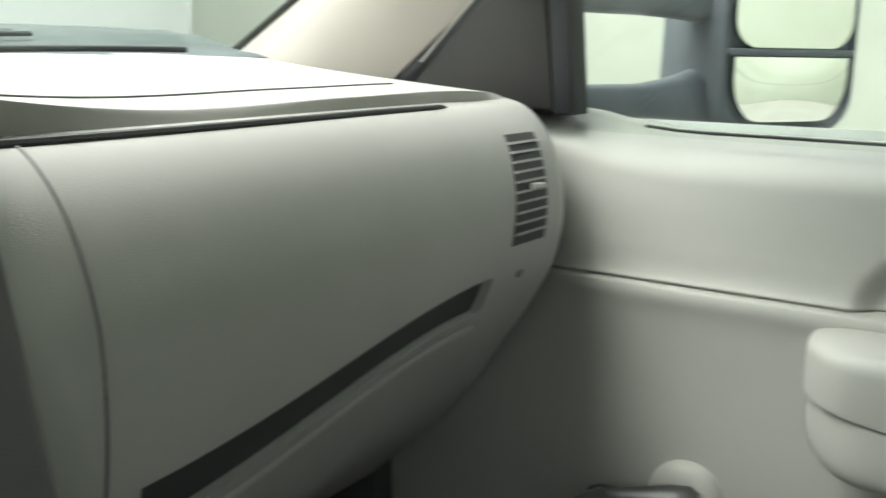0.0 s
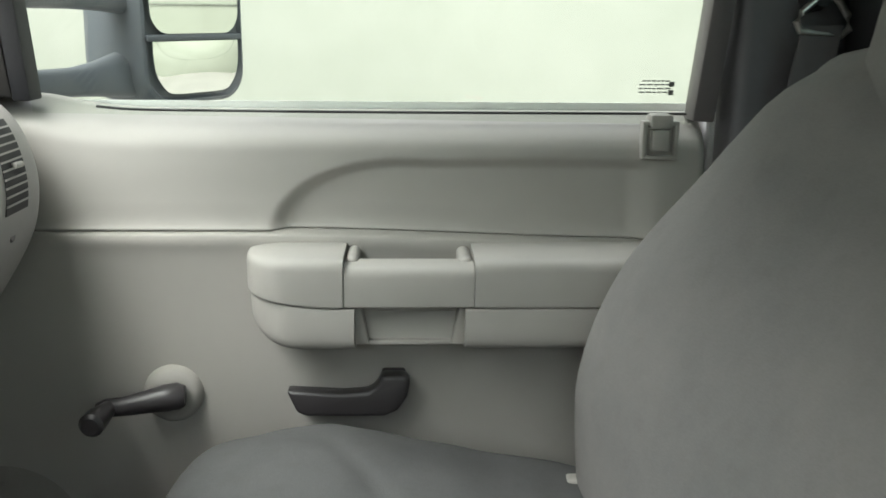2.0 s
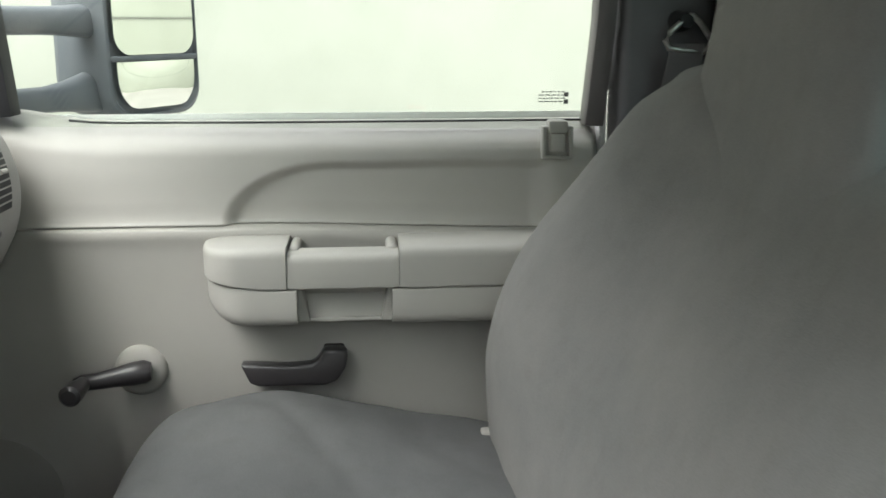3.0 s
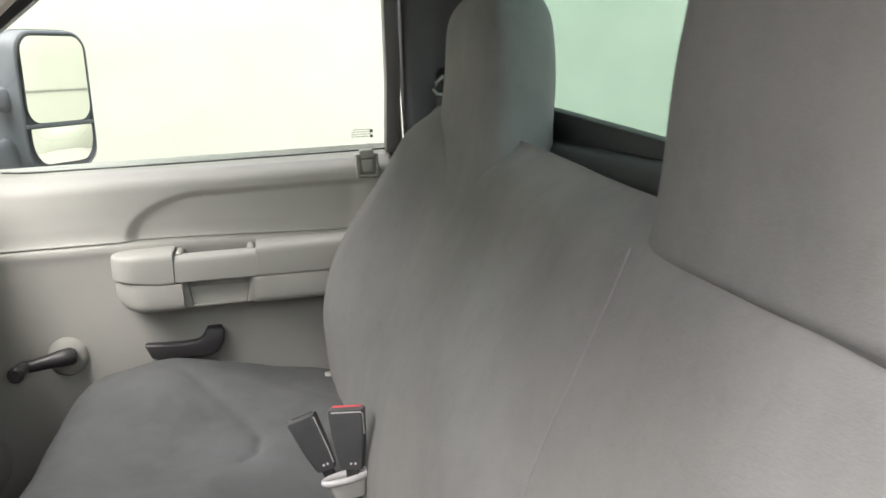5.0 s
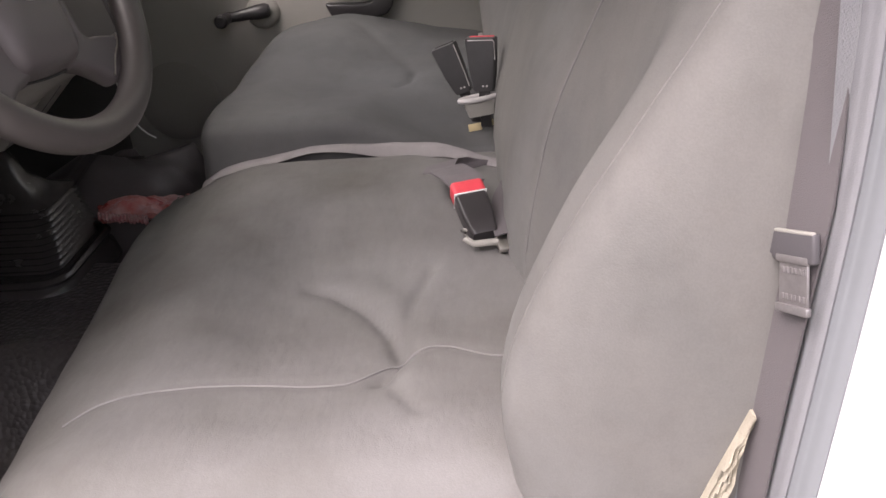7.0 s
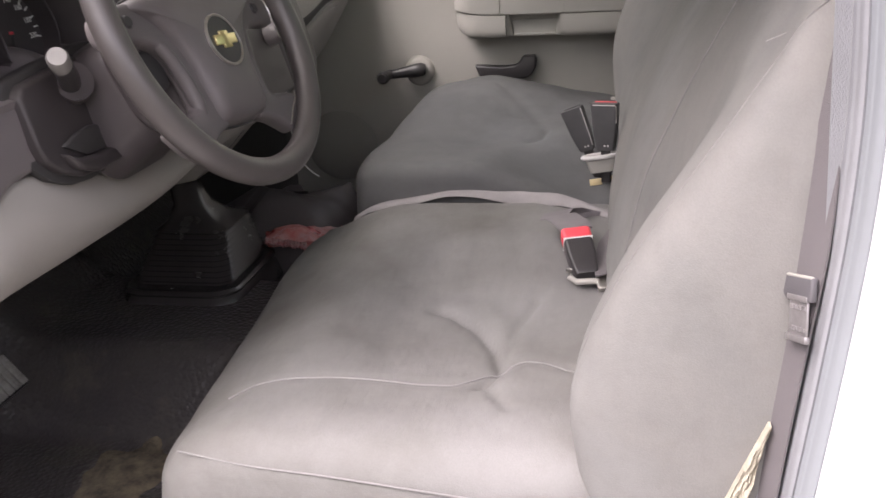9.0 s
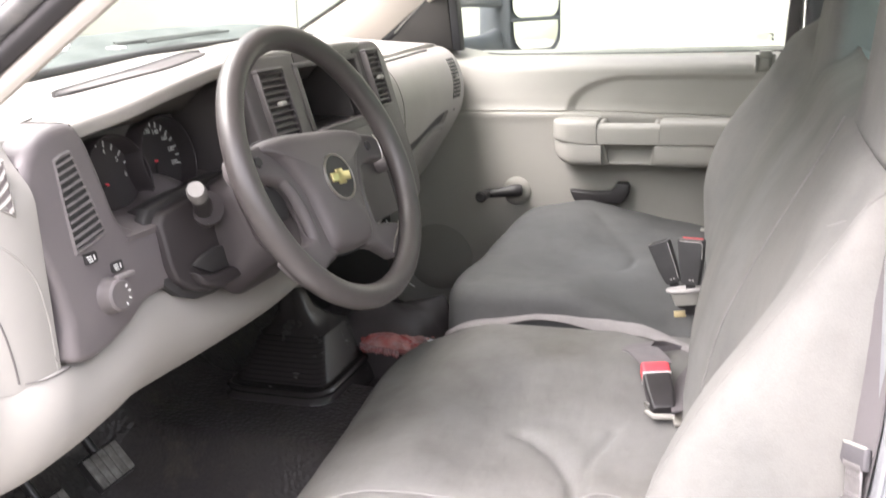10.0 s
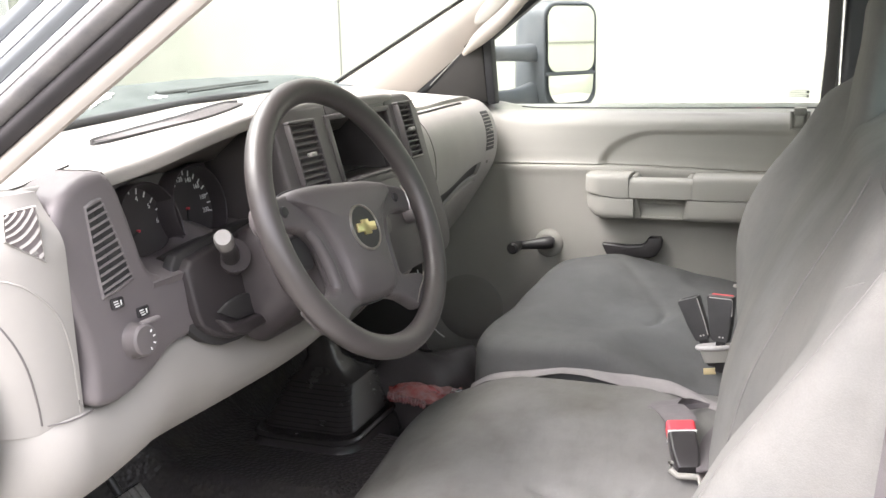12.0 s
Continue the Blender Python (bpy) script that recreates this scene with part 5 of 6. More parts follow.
def headrest(y_in, y_out, z0, zt, x0, x1, shoulder, slim, widths, fold=0.0):
    """A tall cover: y_in its edge towards the other seat, y_out towards the door; shoulder: how far the foot spreads to the door; slim: how much narrower it is behind; fold: the height under which its front tucks into the backrest."""
    rings = []
    k_in = 1 if y_in > y_out else -1
    yc, hw = (y_in + y_out) / 2, abs(y_in - y_out) / 2
    for k in range(81):
        t = k / 80
        z = z0 + (zt - z0) * t
        w = hw * spline(widths, t)
        w_out = w + shoulder * max(0.0, 1 - t / 0.5) ** 2
        d = (x1 - x0) / 2 * spline([(0, 1.0), (0.7, 1.0), (0.9, 0.82), (1.0, 0.35)], t)
        cx = (x0 + x1) / 2 + 0.085 * (z - z0) + 0.006 * math.sin(math.pi * t)
        ring = []
        for i in range(64):
            a = i * math.tau / 64
            c, q = math.cos(a), math.sin(a)
            px, py = math.copysign(abs(q) ** 0.42, q), math.copysign(abs(c) ** 0.42, c)
            back = (px + 1) / 2
            side = py * (w if py > 0 else w_out) * (1 - slim * back)
            fore = (0.006 if fold else 0.012) * max(0.0, 1 - t / 0.45) ** 2 * max(0.0, -px) * (1 - 0.75 * max(0.0, py) ** 3)
            tuck = 0.010 * smooth(fold - 0.006, fold - 0.022, z) * max(0.0, -px)
            ring.append((cx + d * px - fore + tuck + 0.003 * noise.noise(Vector((py * 2, z * 14, px))), yc + k_in * side, z))
        rings.append(ring)
    return loft(rings)
s_hd = part("headrest", headrest(-1.106, -1.445, 0.79, 1.135, 0.493, 0.61, 0.02, 0.14, [(0, 1.09), (0.12, 1.05), (0.3, 0.975), (0.45, 0.92), (0.6, 0.84), (0.75, 0.74), (0.87, 0.60), (0.95, 0.42), (1.0, 0.26)], 0.828), M_CLOTH, sharp=80)
s_hp = part("headrest", headrest(-0.645, -0.258, 0.79, 1.085, 0.488, 0.60, 0.070, 0.30, [(0, 1.06), (0.15, 1.02), (0.35, 0.98), (0.55, 0.97), (0.72, 0.92), (0.85, 0.80), (0.93, 0.63), (0.98, 0.42), (1.0, 0.28)]), M_CLOTH, sharp=80)
s_split = part("seam", tube([(back_x(-1.1215, 0.40 + 0.42 * k / 30) - 0.0003, -1.1215, 0.40 + 0.42 * k / 30) for k in range(31)], 0.0010, 6), M_PIPE, label="pale stitched seam")
hem = [(-0.150, -0.715, 0.345), (-0.10, -0.715, 0.372), (-0.03, -0.712, 0.387), (0.06, -0.705, 0.393), (0.14, -0.705, 0.395), (0.22, -0.735, 0.394), (0.29, -0.785, 0.392), (0.33, -0.81, 0.392)]
hem = [tuple(spline([(k, h[c]) for k, h in enumerate(hem)], q / 5) for c in range(3)) for q in range(0, 36)]
def hem_ring(x, y, z):
    h = 0.005 + 0.013 * math.exp(-((x - 0.17) / 0.09) ** 2) + 0.004 * math.exp(-((x + 0.06) / 0.05) ** 2)
    z += 0.003 * math.sin(x * 34) + 0.002 * noise.noise(Vector((x * 25, 0, 3)))
    return [(x, y - 0.004 - 0.4 * h, z - h), (x, y - 0.006 - 0.4 * h, z - h + 0.0015), (x, y - 0.005, z), (x, y, z + 0.002), (x, y + 0.012, z + 0.001), (x, y + 0.012, z - 0.003), (x, y - 0.002, z - 0.002)]
s_hem = part("hem", loft([hem_ring(*h) for h in hem]), mat("pale_hem_cloth", (0.245, 0.228, 0.228), 0.9, grain=0.4, spec=0.15, stain=0.5, stain_size=14), label="loose pale hem between the covers", sharp=70)
s_tear = part("tear", tube([(0.4515, -1.471, 0.7725), (0.459, -1.4715, 0.7755), (0.466, -1.472, 0.7785)], [0.0003, 0.0006, 0.0003], 8), M_PIPE, label="small frayed tear in the cover")
s_pipe = part("piping", tube([(back_x(-1.452, 0.30 + 0.50 * k / 40) + 0.034 * smooth(0.770, 0.825, 0.30 + 0.50 * k / 40) ** 2 + 0.0002, -1.452, 0.30 + 0.50 * k / 40) for k in range(41)], 0.0011, 6), M_CLOTH, label="piping down the bolster")
under(bench, s_pipe, s_tear, s_cd, s_cp, s_seam, s_side, s_base, s_bd, s_bp, s_hd, s_hp, s_split, s_hem)

# ---- belts and buckles ----
def frame_of(origin, zdir, ydir):
    z = Vector(zdir).normalized()
    y = Vector(ydir)
    y = (y - z * y.dot(z)).normalized()
    x = y.cross(z)
    return Matrix(((x.x, y.x, z.x, origin[0]), (x.y, y.y, z.y, origin[1]), (x.z, y.z, z.z, origin[2]), (0, 0, 0, 1)))
mb = frame_of((0.274, -0.988, 0.402), (-0.25, 0.88, 0.41), (0.1, -0.5, 0.9))
bk = thing("belt_buckle", (0.262, -0.962, 0.385), "black belt buckle with red button lying on the seat", "seat belt buckle", "seat belt buckles")
under(bk, part("buckle_body", moved(loft([[(x * w, y * h, z) for x, y in rounded(-0.021, 0.021, -0.012, 0.012, 0.006)] for z, w, h in ((-0.052, 0.70, 0.7), (-0.048, 0.80, 0.9), (-0.02, 0.97, 1.0), (0.012, 1.0, 1.0), (0.014, 0.97, 0.95))]), mb), M_BLACK),
      part("button", moved(rbox((-0.0215, -0.0125, 0.014), (0.0215, 0.0125, 0.038), 0.006, 4), mb), M_RED, label="red release button"),
      part("button_rim", moved(rbox((-0.0212, -0.0122, 0.0130), (0.0212, 0.0132, 0.0146), 0.0006), mb), M_INK),
      part("anchor_loop", moved(tube([(0.022, 0, -0.036), (0.024, 0.0, -0.050), (0.016, 0, -0.060), (-0.006, 0, -0.062), (-0.014, 0.0, -0.064)], 0.0045, 10), mb), M_TRIM, label="pale plastic loop"),
      part("tongue", moved(rbox((-0.030, -0.004, -0.080), (-0.010, 0.004, -0.055), 0.003), mb), M_CHROME, label="bright steel end"))
M_STRAP = mat("worn_webbing", (0.165, 0.150, 0.155), 0.75, grain=0.6, grain_size=1200, stain=0.5, stain_size=40, color2=(0.12, 0.108, 0.112))
st = thing("buckle_strap", (0.24, -0.86, 0.39), "dark folded seat belt strap on the seat", "seat belt")
under(st, part("webbing", loft([[(x - 0.0215, y - 0.013, z), (x + 0.0215, y + 0.013, z + 0.001), (x + 0.0215, y + 0.013, z + 0.003), (x - 0.0215, y - 0.013, z + 0.002)] for x, y, z in ((0.285, -0.80, 0.385), (0.262, -0.81, 0.392), (0.245, -0.825, 0.402), (0.232, -0.845, 0.408), (0.228, -0.87, 0.408), (0.240, -0.895, 0.418), (0.254, -0.925, 0.421), (0.264, -0.945, 0.420), (0.268, -0.957, 0.418))]), M_STRAP, sharp=20),
      part("webbing", loft([[(x - 0.011, y - 0.006, z), (x + 0.011, y + 0.006, z + 0.001), (x + 0.011, y + 0.006, z + 0.003), (x - 0.011, y - 0.006, z + 0.002)] for x, y, z in ((0.34, -0.83, 0.40), (0.325, -0.88, 0.398), (0.31, -0.94, 0.396), (0.305, -1.0, 0.39), (0.31, -1.04, 0.385))]), M_BELT, sharp=20))
M_BUCKLE = mat("dusty_buckle_plastic", (0.056, 0.055, 0.056), 0.4, grain=0.2, stain=0.6, stain_size=20, color2=(0.080, 0.078, 0.079))
M_EDGE = mat("worn_white_plastic", (0.52, 0.50, 0.49), 0.5, stain=0.6, stain_size=60, color2=(0.38, 0.36, 0.35))
def upright(origin, zdir, ydir, w, h, red, worn, label):
    m = frame_of(origin, zdir, ydir)
    b = thing("belt_buckle", origin, label, "seat belt buckle", "seat belt buckles")
    under(b, part("buckle_body", moved(loft([[(x, y, z) for x, y in rounded(-w * k, w * k, -0.011 * k, 0.011 * k, 0.005)] for z, k in ((0.0, 0.62), (0.004, 0.70), (h * 0.4, 0.88), (h - 0.003, 1.0), (h, 0.94))]), m), M_BUCKLE),
          part("button", moved(rbox((-w * 0.80, -0.009, h - 0.002), (w * 0.80, -0.004, h + 0.0012), 0.001), m), M_RED if red else M_SHADE, label="red release button seen edge-on" if red else "dark slot"),
          part("worn_edge", moved(tube([(w * a, 0.0108 * b, h * c) for a, b, c in worn], 0.0009, 8), m), M_EDGE, label="white worn edge"),
          *[part("rivet", moved(lathe([(0.001, 0.0014), (0.0016, 0.0010), (0.0018, -0.001)], 10), m @ Matrix.Translation((dx, 0.0085, 0.009)) @ Matrix.Rotation(radians(-90), 4, "X")), M_EDGE) for dx in (-0.007, -0.001)],
          part("stem", moved(rbox((-0.009, -0.003, -0.06), (0.009, 0.003, 0.004), 0.002), m), M_BLACK))
    return b
upright((0.262, -0.572, 0.432), (-0.36, 0.05, 0.93), (-0.30, -0.92, 0.1), 0.021, 0.082, False, [(-0.98, 0.98, 0.97), (-0.93, 0.94, 0.7), (-0.86, 0.86, 0.36), (-0.74, 0.76, 0.1)], "black belt buckle leaning out of the seat gap")
upright((0.295, -0.600, 0.440), (-0.02, 0.05, 1.0), (-0.30, -1.0, 0.0), 0.025, 0.085, True, [(0.75, 1.0, 0.965), (-0.86, 1.0, 0.965), (-0.97, 0.98, 0.93), (-0.94, 0.96, 0.6)], "black belt buckle standing in the seat gap")
gd = thing("buckle_guide", (0.287, -0.605, 0.40), "grey plastic guide round the buckle stems", "buckle guide")
gm_ = frame_of((0.287, -0.606, 0.418), (-0.12, 0.1, 1.0), (0.1, -1.0, 0.1))
under(gd, part("ring", moved(tube([(0.031 * math.cos(k * math.tau / 24), 0.016 * math.sin(k * math.tau / 24), 0.012) for k in range(25)], 0.0044, 10), gm_), M_EDGE, label="pale ring"),
      part("sleeve", moved(loft([[(x * k, y * k, z) for x, y in rounded(-0.027, 0.027, -0.013, 0.013, 0.006)] for z, k in ((-0.016, 0.75), (-0.012, 0.8), (0.008, 1.0), (0.010, 0.95))]), gm_), M_TRIM),
      part("tag", moved(rbox((0.002, -0.012, -0.042), (0.024, -0.009, -0.030), 0.001), gm_), M_TAG, label="cream paper tag"),
      part("tag", moved(rbox((-0.018, -0.012, -0.038), (-0.010, -0.009, -0.028), 0.001), gm_), M_TAG, label="cream paper tag"))
M_BUCKLE2 = mat("worn_grip_plastic", (0.085, 0.080, 0.085), 0.4, grain=0.2)
belt = thing("seat_belt", (0.49, -1.53, 0.10), "grey driver seat belt hanging beside the backrest", "seat belt")
strip = [(0.446, -1.514, 0.10), (0.455, -1.514, 0.25), (0.468, -1.513, 0.42), (0.482, -1.513, 0.56), (0.500, -1.515, 0.72), (0.519, -1.512, 0.92), (0.532, -1.512, 1.10), (0.540, -1.512, 1.20)]
strip = [tuple(spline([(k, h[c]) for k, h in enumerate(strip)], q / 5) for c in range(3)) for q in range(0, 36)]
b1 = part("webbing", loft([[(x - 0.009, y + 0.020, z), (x + 0.009 - 0.006 * w, y - 0.024 + 0.017 * w, z), (x + 0.0106 - 0.006 * w, y - 0.0234 + 0.017 * w, z), (x - 0.0074, y + 0.0206, z)] for x, y, z in strip for w in (smooth(0.60, 0.74, z),)]), M_BELT, sharp=20)
lm = frame_of((0.4835, -1.520, 0.588), (0.02, 0.32, 1.0), (-0.94, -0.36, 0.1)) @ Matrix.Diagonal((0.90, 0.66, 0.66, 1))
b2 = part("latch_bar", moved(prism([(-0.024, 0.014), (0.016, 0.014), (0.024, 0.009), (0.027, 0.0), (0.024, -0.010), (0.016, -0.016), (-0.024, -0.016)], "y", -0.003, 0.0065, 0.0028, 3), lm), M_BUCKLE2, label="dark half-round latch grip")
b4 = part("latch_edge", moved(rbox((-0.023, 0.001, 0.0115), (0.016, 0.0072, 0.0150), 0.0014), lm), M_TRIM, label="pale worn edge of the grip")
teeth = [rbox((-0.015 + 0.0042 * k, 0.004, zc - 0.003), (-0.0128 + 0.0042 * k, 0.0062, zc + 0.003), 0.0005, 1) for k in range(6) for zc in (-0.024, -0.050)]
b3 = part("latch_tongue", moved(join(rbox((-0.019, 0.0, -0.017), (0.014, 0.0075, -0.009), 0.002), rbox((-0.019, 0.0, -0.066), (0.014, 0.0075, -0.057), 0.002), rbox((-0.017, 0.001, -0.060), (0.012, 0.0045, -0.014), 0.001), *teeth), lm), mat("dull_latch_steel", (0.34, 0.32, 0.32), 0.38, metal=0.7, stain=0.6, stain_size=80, color2=(0.22, 0.21, 0.21)), label="dull steel latch tongue with ridges")
under(belt, b1, b2, b3, b4)
foam = thing("torn_foam", (0.44, -1.505, 0.28), "cream torn foam at the seat hinge", "foam")
under(foam, part("foam_strip", sheet(20, 8, lambda u, v: (0.395 + 0.073 * u + (0.002 + 0.034 * (1 - u)) * v + 0.004 * noise.noise(Vector((u * 11, v * 3, 5))) * (1 - u), -1.520 - 0.008 * noise.noise(Vector((u * 14, v * 5, 0))), 0.27 + 0.188 * u), back=lambda x, y, z: (x, y + 0.012, z)), mat("cream_foam", (0.40, 0.365, 0.29), 0.95, grain=1.0, grain_size=300, stain=0.8, stain_size=60)))

# ---- driver opening: pillars, rear pillar, passenger pillars ----
def band(name, edge_a, edge_b, depth, material, label, kind_="pillar", thick=0.03):
    """A strip between two straight edges, given depth across the cab and a soft swell."""
    a0, a1, b0, b1 = (Vector(p) for p in (*edge_a, *edge_b))
    def f(u, v):
        p, q = a0 + (a1 - a0) * u, b0 + (b1 - b0) * u
        r = p + (q - p) * v
        r.y += depth * math.sin(math.pi * v)
        return tuple(r)
    return tagged(part(name, sheet(20, 10, f, back=lambda x, y, z: (x, y - math.copysign(thick, depth), z)), material), label, kind_, kind="structure")
band("trim_front_pillar", ((-0.60, 0.005, 0.825), (-0.02, -0.055, 1.25)), ((-0.86, -0.015, 0.84), (-0.09, -0.075, 1.25)), -0.018, M_PILLAR, "pale windscreen pillar trim, passenger side")
band("trim_pillar_seal", ((-0.535, 0.012, 0.845), (0.0, -0.050, 1.235)), ((-0.60, 0.010, 0.830), (-0.02, -0.056, 1.25)), -0.006, M_SEAL, "black door seal on the passenger pillar")
band("trim_screen_seal", ((-0.862, -0.012, 0.845), (-0.10, -0.070, 1.25)), ((-0.876, -0.012, 0.845), (-0.112, -0.070, 1.25)), -0.004, M_SEAL, "black windscreen seal on the passenger side")
grab = thing("grab_handle", (-0.30, -0.06, 1.03), "pale moulded grab handle on the windscreen pillar", "handle")
under(grab, part("grip", tube([(-0.400, -0.022, 0.962), (-0.355, -0.046, 0.995), (-0.318, -0.068, 1.018), (-0.290, -0.079, 1.036), (-0.260, -0.085, 1.060), (-0.228, -0.089, 1.091), (-0.175, -0.092, 1.136), (-0.115, -0.092, 1.182), (-0.075, -0.085, 1.214), (-0.05, -0.06, 1.235)], [0.006, 0.017, 0.020, 0.019, 0.018, 0.0175, 0.0175, 0.018, 0.020, 0.018], 18, 0.75, (0, 1, 0)), M_PILLAR, label="rounded grip"),
      # no hollow is cut: a flat darker strip paints its shade
      part("grip_recess", tube([(-0.356, -0.055, 1.037), (-0.344, -0.057, 1.047), (-0.325, -0.059, 1.063), (-0.295, -0.061, 1.090), (-0.25, -0.065, 1.128), (-0.20, -0.068, 1.168), (-0.17, -0.068, 1.19)], [0.004, 0.014, 0.019, 0.021, 0.021, 0.018, 0.004], 18, 0.25, (0, 1, 0)), M_TRIM, label="darker raised strip coloured as the shaded hollow beside the grip"))
# white body paint with its shade put into a lilac grey colour
M_JAMB = mat("shaded_white_paint", (0.215, 0.229, 0.243), 0.45, stain=0.5, stain_size=8, color2=(0.19, 0.20, 0.21))
M_WORN = mat("worn_grey_rubber", (0.150, 0.145, 0.148), 0.7, grain=0.3, stain=1.0, stain_size=14, color2=(0.25, 0.235, 0.225))
M_BAND = mat("soft_dark_seal", (0.042, 0.039, 0.040), 0.75, grain=0.3, stain=0.6, stain_size=12, color2=(0.06, 0.055, 0.056), spec=0.2)
# edges of the bands across the driver's windscreen pillar: a low and a high point each
EDGES = [((-0.3622, 0.857), (-0.0902, 1.030)), ((-0.3553, 0.882), (-0.1303, 1.030)), ((-0.348, 0.914), (-0.164, 1.031)), ((-0.344, 0.940), (-0.210, 1.033)),
         ((-0.340, 0.955), (-0.220, 1.032)), ((-0.336, 0.975), (-0.256, 1.033)), ((-0.330, 0.994), (-0.275, 1.032)), ((-0.327, 1.011), (-0.306, 1.034))]
def pillar_edge(k, y):
    (xa, za), (xb, zb) = EDGES[k]
    dx, dz = 0.277, 0.18
    xm, zm = (xa + xb) / 2, (za + zb) / 2
    return ((xm - 0.75 * dx, y, zm - 0.75 * dz), (xm + 1.75 * dx, y + 0.03, zm + 1.75 * dz))
for k, nm, y, m_, dp, lb in ((0, "trim_front_pillar_driver", -1.568, M_PILLAR, -0.004, "pale windscreen pillar trim, driver side"), (1, "trim_opening_seal", -1.572, M_BAND, -0.008, "dark grey door seal of the driver opening"),
                             (2, "trim_opening_bead", -1.575, M_WORN, -0.010, "worn grey rubber bead of the driver opening"), (3, "trim_opening_jamb", -1.577, M_PAINT, -0.002, "white painted jamb of the driver opening"),
                             (4, "trim_opening_edge", -1.579, M_JAMB, -0.006, "lilac grey edge of the driver pillar"), (5, "trim_pillar_skin", -1.581, M_PAINT, -0.003, "white painted skin of the driver pillar"),
                             (6, "trim_pillar_rim", -1.583, M_JAMB, -0.004, "lilac grey rim of the driver pillar")):
    band(nm, pillar_edge(k, y), pillar_edge(k + 1, y), dp, m_, lb, thick=0.030 if k else 0.007)
tagged(part("wall_back_corner", rbox((0.618, -0.19, 0.84), (0.66, 0.08, 1.26), 0.006), M_SEAL), "black corner trim beside the rear window", "wall", kind="structure")
tagged(part("trim_rear_pillar", rbox((0.492, -0.02, -0.05), (0.62, 0.06, 1.30), 0.015, 3), mat("rear_pillar_plastic", (0.115, 0.11, 0.118), 0.55, grain=0.4, stain=0.6, stain_size=9, color2=(0.085, 0.085, 0.09))), "dark grey rear pillar behind the passenger door", "pillar", kind="structure")
tagged(part("trim_door_edge", moved(rbox((0.479, 0.03, 0.30), (0.488, 0.075, 1.25), 0.003), Matrix.Identity(4)), M_PAINT), "white painted edge behind the passenger door", "pillar", kind="structure")
M_JAMB_IN = mat("grey_lilac_seal", (0.225, 0.228, 0.240), 0.6, grain=0.3, stain=0.5, stain_size=10)
def jamb_x(z):
    """The rear edge of the driver opening bows: its x over the height."""
    return spline([(-0.30, 0.43), (0.10, 0.462), (0.42, 0.499), (0.56, 0.513), (0.65, 0.520), (0.727, 0.522), (0.79, 0.520), (0.852, 0.515), (0.91, 0.509), (0.965, 0.502), (1.10, 0.480), (1.30, 0.44)], z)
def jamb(name, prof, material, label, kind_, foot=0.0):
    def f(u, v):
        z = -0.28 + 1.58 * u
        return (jamb_x(z) - foot * (1 - v) * smooth(0.78, 0.50, z) + spline([(k, p[0]) for k, p in enumerate(prof)], v * (len(prof) - 1)), spline([(k, p[1]) for k, p in enumerate(prof)], v * (len(prof) - 1)), z)
    return tagged(part(name, sheet(60, 4 * (len(prof) - 1), f, back=lambda x, y, z: (x + 0.03, y + 0.02, z)), material, sharp=60), label, kind_, kind="structure")
jamb("trim_pillar_inner", [(0.034, -1.430), (0.012, -1.465), (-0.006, -1.492), (-0.0175, -1.510), (-0.0175, -1.5265)], M_JAMB_IN, "grey inner trim of the rear driver pillar", "pillar", 0.062)
jamb("trim_jamb_seal", [(-0.018, -1.526), (-0.0175, -1.534), (-0.016, -1.538), (-0.0145, -1.544), (-0.012, -1.547)], M_JAMB_IN, "grey rubber seal along the driver opening", "seal")
jamb("trim_jamb_driver", [(-0.0105, -1.545), (-0.0085, -1.5505), (-0.007, -1.553), (-0.0045, -1.559), (0.0, -1.5635)], M_JAMB, "white door jamb of the driver opening, its shade put into the colour", "pillar")
jamb("wall_body_side", [(0.0015, -1.5615), (0.006, -1.570), (0.02, -1.574), (0.060, -1.577)], M_PAINT, "white painted pillar skin behind the driver opening", "wall")
tagged(part("window_rear", prism([(-1.55, 0.84), (0.02, 0.84), (-0.03, 1.23), (-1.50, 1.23)], "x", 0.645, 0.65, 0), M_REAR), "greenish tinted rear window", "window", kind="structure").visible_shadow = False
tagged(part("trim_rear_window", prism([(-1.56, 0.835), (0.03, 0.835), (0.03, 0.920), (-0.51, 0.903), (-0.92, 0.879), (-1.56, 0.862)], "x", 0.622, 0.640, 0.004), M_SEAL), "black rubber frame under the rear window", "trim", kind="structure")
tagged(part("trim_rear_ledge", prism([(0.588, 0.60), (0.588, 0.842), (0.600, 0.856), (0.630, 0.862), (0.630, 0.60)], "y", -1.52, -0.02, 0.008, 3), M_SEAL), "black moulded ledge under the rear window", "trim", kind="structure")
ws = sheet(24, 10, lambda u, v: (lambda y: (screen_x(y) + 0.66 * v * (1 - 0.10 * v), y, base_z(y) + 0.004 + 0.40 * v))(-1.55 + 1.50 * u), back=lambda x, y, z: (x - 0.005, y, z))
tagged(part("window_windscreen", ws, M_GLASS), "clear windscreen", "window", kind="structure").visible_shadow = False
tagged(part("trim_screen_foot", tube([(lambda y: (screen_x(y) + 0.004, y, base_z(y) + 0.003))(-1.55 + 1.41 * k / 40) for k in range(41)], [0.010 - 0.0065 * smooth(-0.60, -0.35, -1.55 + 1.41 * k / 40) for k in range(41)], 10), M_SEAL), "black seal along the foot of the windscreen", "seal", kind="structure")
M_COWL = mat("weathered_cowl_plastic", (0.060, 0.070, 0.068), 0.8, grain=0.6, grain_size=200, stain=0.9, stain_size=9, color2=(0.10, 0.112, 0.108), spec=0.15)
